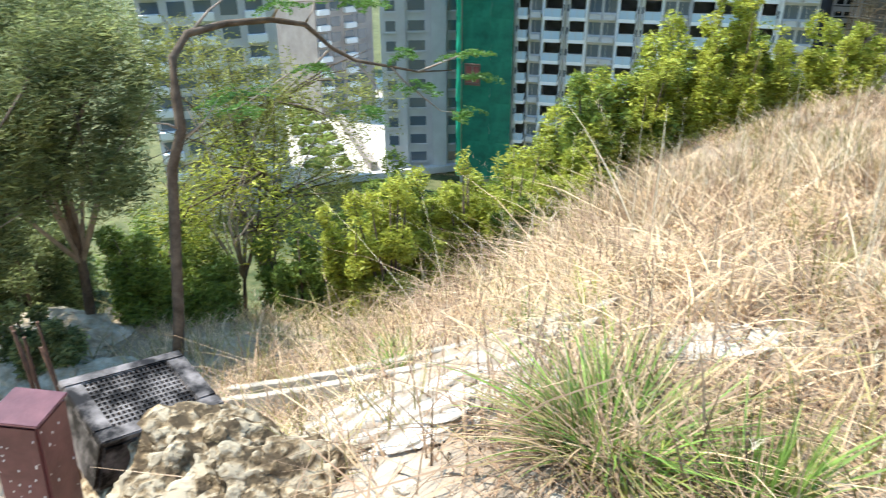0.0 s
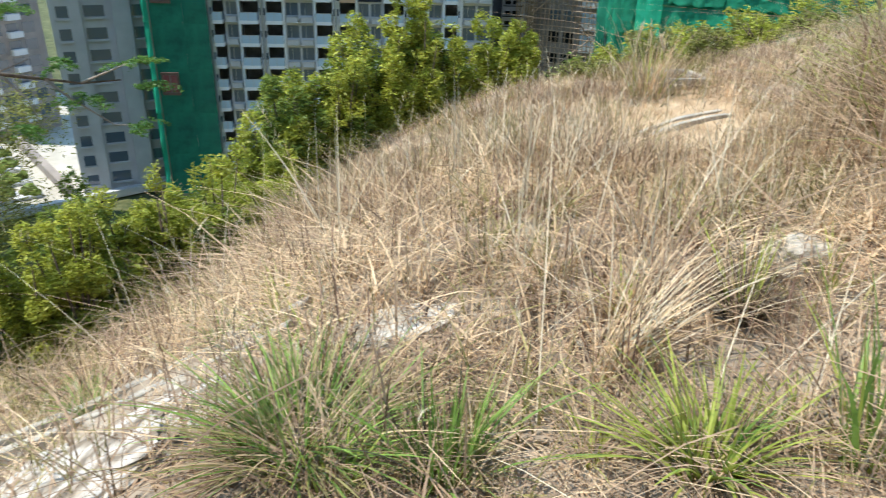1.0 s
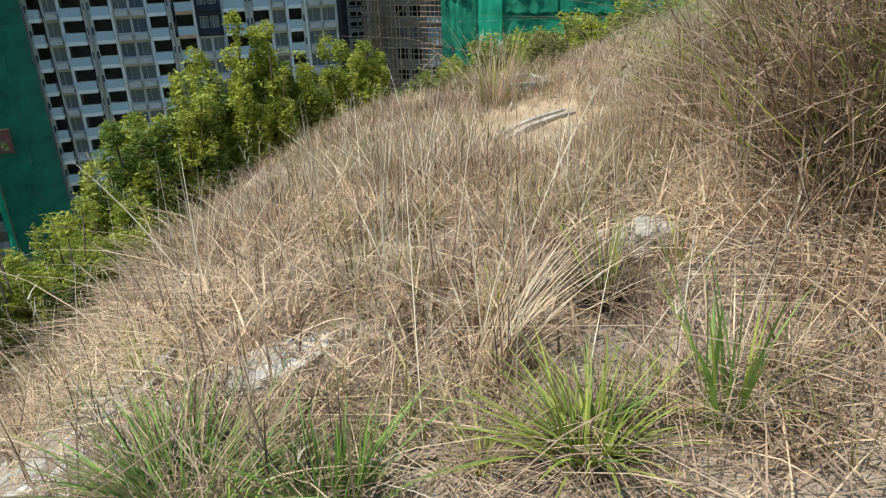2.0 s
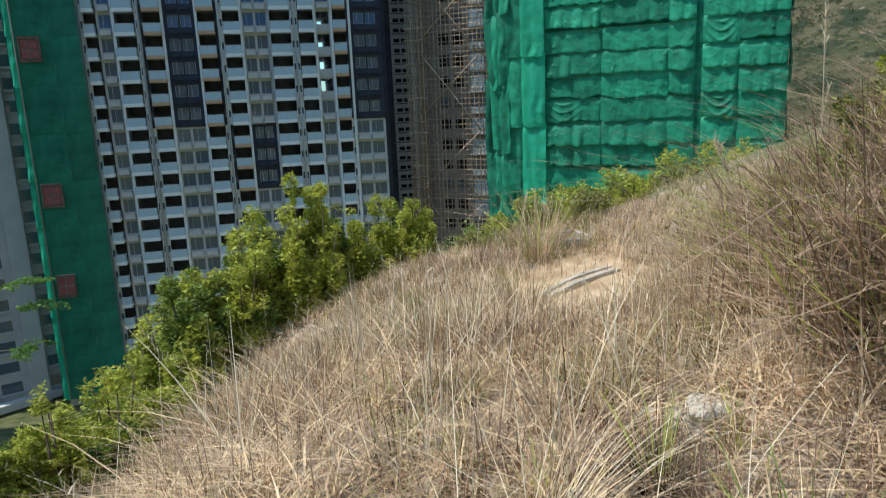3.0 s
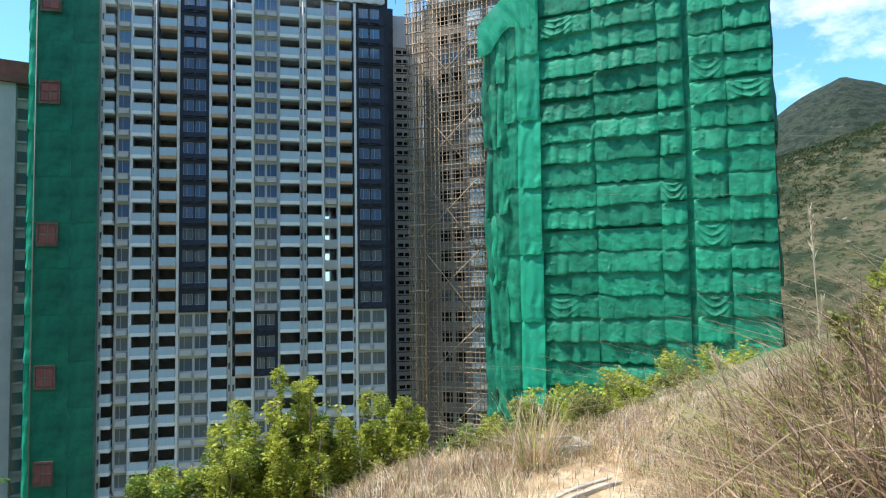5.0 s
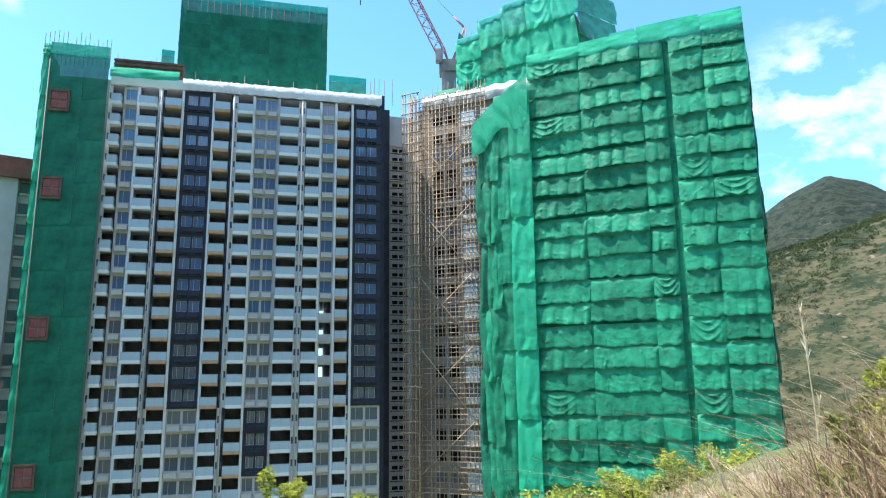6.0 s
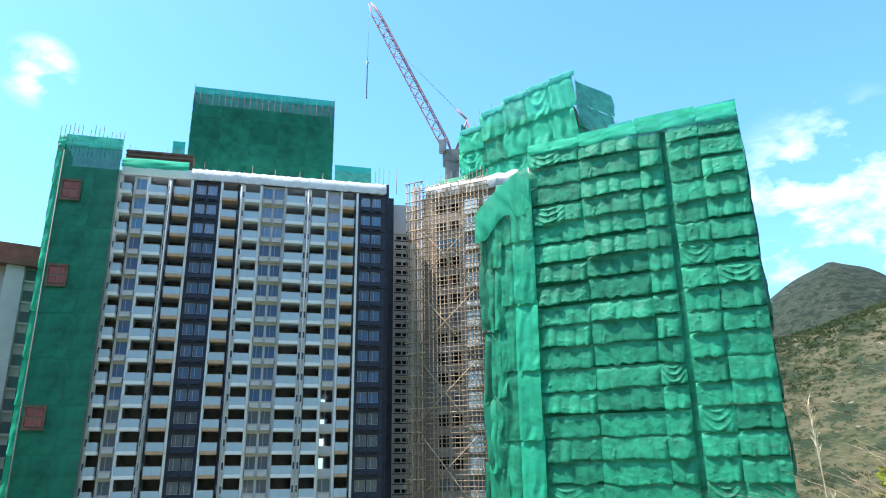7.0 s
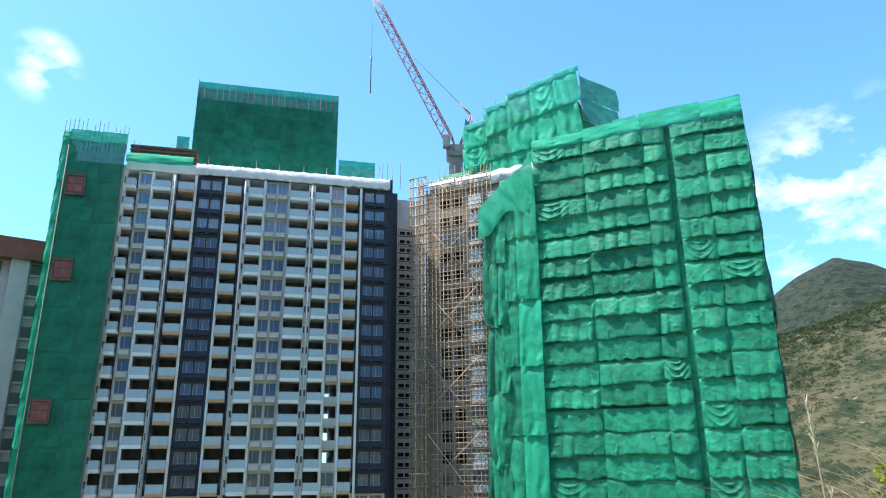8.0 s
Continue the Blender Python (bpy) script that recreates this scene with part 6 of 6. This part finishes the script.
blades("straw_fans", x, y, G.uniform(0.4, 1.0, len(x)), np.abs(G.normal(0.22, 0.2, len(x))), 0.007, STRAW_PALE, "upright fans of tall pale straw on the slope", "grass stalks", 0.4, segs=5)
x, y = scatter(4500, -6.5, -1.6, 2.9, 6.6, G, 0.1, 20, lambda a, b: np.ones_like(a))
blades("sparse_grass", x, y, G.uniform(0.08, 0.26, len(x)), np.abs(G.normal(0.5, 0.3, len(x))), 0.007, [STRAW], "thin dry grass on the lower slope", "dry grass", 0.7)
x, y = scatter(16000, -9.5, -3.2, 2.8, 12.5, G, 0.16, 30, lambda a, b: (0.1 + 0.9 * ss(-3.4, -4.6, a)) * (0.15 + 0.85 * ss(4.2, 5.4, b)))
blades("lower_green_grass", x, y, G.uniform(0.15, 0.5, len(x)), np.abs(G.normal(0.4, 0.25, len(x))), 0.009, OLIVE_GRASS, "green-brown grass at the foot of the shrubs", "grass", 0.7)

x, y = G.uniform(-5, 5, 9000), G.uniform(-5, 1.2, 9000)
blades("trampled_grass", x, y, G.uniform(0.05, 0.2, len(x)), G.uniform(0.8, 2.0, len(x)), 0.007, [STRAW_DARK], "short trampled dead grass where one stands", "dead grass", 0.9)

# rank dry grass on the bank
BANK = lambda a, b: ss(1.5, 2.3, a - 0.17 * (b - 3.5)) * 0.95 + 0.03
x, y = scatter(26000, 1.5, 6.5, 2.6, 8.5, G, 0.14, 36, BANK)
blades("bank_grass", x, y, np.clip(G.gamma(3.0, 0.14, len(x)), 0.1, 0.9), np.abs(G.normal(0.4, 0.6, len(x))), 0.010, STRAW_DARK, "rank tangled brown grass on the bank", "dry grass", 0.9)
x, y = scatter(5000, 1.5, 6.5, 2.6, 8.5, G, 0.14, 26, BANK)
blades("bank_straw", x, y, G.uniform(0.25, 0.8, len(x)), np.abs(G.normal(0.3, 0.4, len(x))), 0.008, STRAW, "pale straw stems on the bank", "dry grass", 0.9)
x, y = scatter(5600, 1.85, 4.6, 3.1, 6.6, G, 0.16, 20, lambda a, b: ss(1.75, 2.2, a - 0.2 * (b - 3.5)) * (1 - ss(5.2, 6.2, b)))
blades("bank_thicket", x, y, np.clip(G.gamma(3.0, 0.24, len(x)), 0.2, 1.4), np.abs(G.normal(0.35, 0.55, len(x))), 0.011, [STRAW_DARK], "tall dense thicket of brown dead stems on the bank", "dry grass", 0.8, segs=4)
x, y = scatter(3000, 1.8, 5.0, 3.0, 7.5, G, 0.09, 16, BANK)
blades("bank_green", x, y, G.uniform(0.4, 1.1, len(x)), np.abs(G.normal(0.4, 0.3, len(x))), 0.014, LIME_GRASS, "yellow-green blades in the rank grass", "grass", 0.9)

x, y = scatter(12000, 1.6, 5.4, 2.8, 8.0, G, 0.1, 12, BANK)
blades("bank_curls", x, y, G.uniform(0.15, 0.4, len(x)), G.uniform(0.4, 1.5, len(x)), 0.010, STRAW_DARK, "curled dull dead leaves over the bank", "dead grass", 1.1, z=ground_z(x, y) + G.uniform(0.05, 0.7, len(x)))

x, y = scatter(5200, 1.9, 5.2, 3.0, 7.6, G, 0.1, 14, BANK)
blades("bank_stems", x, y, G.uniform(0.5, 1.25, len(x)), np.abs(G.normal(0.12, 0.3, len(x))), 0.009, STEM, "dark dead stems standing over the bank", "dead grass", 0.3, segs=4)
x, y = scatter(5200, 2.4, 6.5, 4.2, 9.5, G, 0.12, 14, BANK)
blades("bank_leaves", x, y, G.uniform(0.12, 0.34, len(x)), G.uniform(0.2, 1.2, len(x)), 0.022, OLIVE_GRASS, "olive leaves mixed into the dead grass of the bank", "grass", 1.0, z=ground_z(x, y) + G.uniform(0.1, 0.75, len(x)))

# tall seed stalks leaning over the slope
n = 420
x, y = G.uniform(-2.6, 3.6, n), 1.7 + 9.5 * G.uniform(0, 1, n) ** 1.2
L, lean, az_ = G.uniform(0.45, 1.05, n), np.abs(G.normal(0.45, 0.4, n)), G.uniform(0, 6.28, n)
blades("seed_stalks", x, y, L, lean, 0.0042, STRAW_PALE, "tall pale seed stalks leaning over the slope", "grass stalks", 0.35, azim=az_, segs=5)
m = 9
s = np.tile(np.linspace(0.82, 1.0, m), n)
LL, le, aa = np.repeat(L, m), np.repeat(lean, m), np.repeat(az_, m)
out, up = LL * (le * s + 0.35 * le * s * s), LL * (s - 0.45 * 0.35 * le * s ** 2.5)
blades("seed_heads", np.repeat(x, m) + np.cos(aa) * out, np.repeat(y, m) + np.sin(aa) * out, np.full(n * m, 0.04), np.abs(G.normal(0.3, 0.2, n * m)), 0.0028, STRAW_PALE,
       "feathery pale seed heads on tall stalks", "grass stalks", 0.6, z=np.repeat(ground_z(x, y), m) + up, segs=2)


def reed(x, y, h, lean, plume):
    """One tall reed: a thin stem with a pale plume at its tip."""
    t = thing("reed_stalk", "tall pale reed with a feathery plume on the bank", "reed", pose(x, y, gz(x, y) - 0.02), "reeds on the bank")
    tip = [(lean * s * s * h, 0.3 * lean * s * s * h, s * h) for s in (0, 0.3, 0.6, 0.85, 1.0)]
    bm = bmesh.new()
    tube(bm, tip, [0.006, 0.006, 0.005, 0.004, 0.003], 6)
    part("stem", bm, STRAW_PALE, t)
    n = 70
    s = G.uniform(1 - plume / h, 1.0, n)
    blades("plume", lean * s * s * h, 0.3 * lean * s * s * h, G.uniform(0.06, 0.13, n), np.abs(G.normal(0.22, 0.12, n)), 0.005, STRAW_PALE, "", "", 0.5, z=s * h, parent=t)


for x, y, h, lean, plume in ((3.14, 6.16, 2.15, -0.03, 0.5), (3.3, 6.7, 1.5, 0.12, 0.3), (2.3, 5.6, 1.15, -0.3, 0.25), (0.75, 9.3, 1.1, 0.14, 0.2), (1.3, 8.9, 1.0, -0.25, 0.2)):
    reed(x, y, h, lean, plume)


# ---- single tufts ----
def tuft(label, x, y, parts, spread, group="grass tufts", swept=None):
    t = thing("grass_tuft", label, "grass tuft", None, group)
    for nm, n, l0, l1, lean, width, material in parts:
        a = G.uniform(0, 6.28, n)
        r = spread * np.sqrt(G.uniform(0, 1, n))
        px, py = x + r * np.cos(a), y + r * np.sin(a)
        blades(nm, px, py, G.uniform(l0, l1, n), np.abs(G.normal(lean, 0.22, n)) + 0.5 * r, width, material, "", "", 0.7, azim=(a if swept is None else swept) + G.normal(0, 0.5, n), parent=t, segs=5)
    return t


tuft("big fresh green grass tuft on dry soil", -0.95, 1.74, [("green_foliage", 330, 0.16, 0.4, 0.45, 0.010, GREEN_GRASS), ("olive_foliage", 260, 0.15, 0.4, 0.5, 0.008, OLIVE_GRASS), ("dry_foliage", 340, 0.08, 0.3, 0.8, 0.007, STRAW_DARK), ("straw_foliage", 70, 0.2, 0.45, 0.5, 0.007, STRAW)], 0.2)
tuft("upright bright green grass tuft", -0.42, 1.62, [("green_foliage", 90, 0.22, 0.4, 0.16, 0.011, GREEN_GRASS), ("olive_foliage", 60, 0.15, 0.3, 0.5, 0.007, OLIVE_GRASS), ("dark_foliage", 14, 0.35, 0.5, 0.12, 0.007, BARK)], 0.1)
tuft("yellow-green grass tuft with dead brown skirt", 0.40, 1.66, [("lime_foliage", 110, 0.16, 0.36, 0.5, 0.013, LIME_GRASS), ("green_foliage", 40, 0.16, 0.32, 0.4, 0.01, GREEN_GRASS), ("dead_foliage", 260, 0.1, 0.26, 0.9, 0.006, STRAW_DARK)], 0.1)
tuft("tall coarse green grass with broad blades", 0.88, 1.72, [("green_foliage", 17, 0.35, 0.72, 0.06, 0.015, GREEN_GRASS), ("lime_foliage", 12, 0.3, 0.6, 0.2, 0.011, LIME_GRASS), ("straw_foliage", 30, 0.2, 0.5, 0.6, 0.007, STRAW)], 0.09)
tuft("dark dried tuft with a few yellow blades", 0.70, 2.58, [("dead_foliage", 240, 0.12, 0.3, 0.4, 0.007, BARK), ("lime_foliage", 26, 0.25, 0.45, 0.2, 0.009, LIME_GRASS), ("straw_foliage", 40, 0.2, 0.36, 0.4, 0.006, STRAW_DARK)], 0.07)
tuft("bundle of long pale straw leaning one way", 0.12, 2.2, [("straw_foliage", 46, 0.45, 0.8, 0.45, 0.006, STRAW), ("pale_foliage", 26, 0.5, 0.85, 0.5, 0.005, STRAW_PALE)], 0.07, swept=0.45)
tuft("green and straw tuft beside the path", 0.62, 7.4, [("green_foliage", 90, 0.3, 0.7, 0.1, 0.008, OLIVE_GRASS), ("straw_foliage", 220, 0.25, 0.75, 0.15, 0.007, STRAW), ("dull_foliage", 200, 0.2, 0.6, 0.25, 0.008, STRAW_DARK)], 0.3)
tuft("green and straw tuft beside the path", 1.15, 9.9, [("green_foliage", 36, 0.4, 1.1, 0.08, 0.012, LIME_GRASS), ("straw_foliage", 150, 0.4, 1.2, 0.12, 0.008, STRAW), ("dull_foliage", 120, 0.3, 0.8, 0.2, 0.008, STRAW_DARK)], 0.25)
TUFTS = random.Random(9)
for k in range(26):
    xx, yy = TUFTS.uniform(-1.5, 2.2), TUFTS.uniform(1.45, 4.5)
    tuft("small mixed green and straw tuft", xx, yy, [("green_foliage", 26, 0.1, 0.26, 0.5, 0.009, OLIVE_GRASS if k % 2 else LIME_GRASS), ("straw_foliage", 50, 0.1, 0.3, 0.7, 0.006, STRAW if k % 3 else STRAW_DARK)], 0.06)
for k in range(10):
    xx, yy = TUFTS.uniform(-4.2, -1.8), TUFTS.uniform(2.6, 4.8)
    tuft("small fresh green tuft on bare soil", xx, yy, [("green_foliage", 40, 0.08, 0.22, 0.5, 0.008, GREEN_GRASS), ("straw_foliage", 24, 0.08, 0.24, 0.6, 0.006, STRAW)], 0.06)
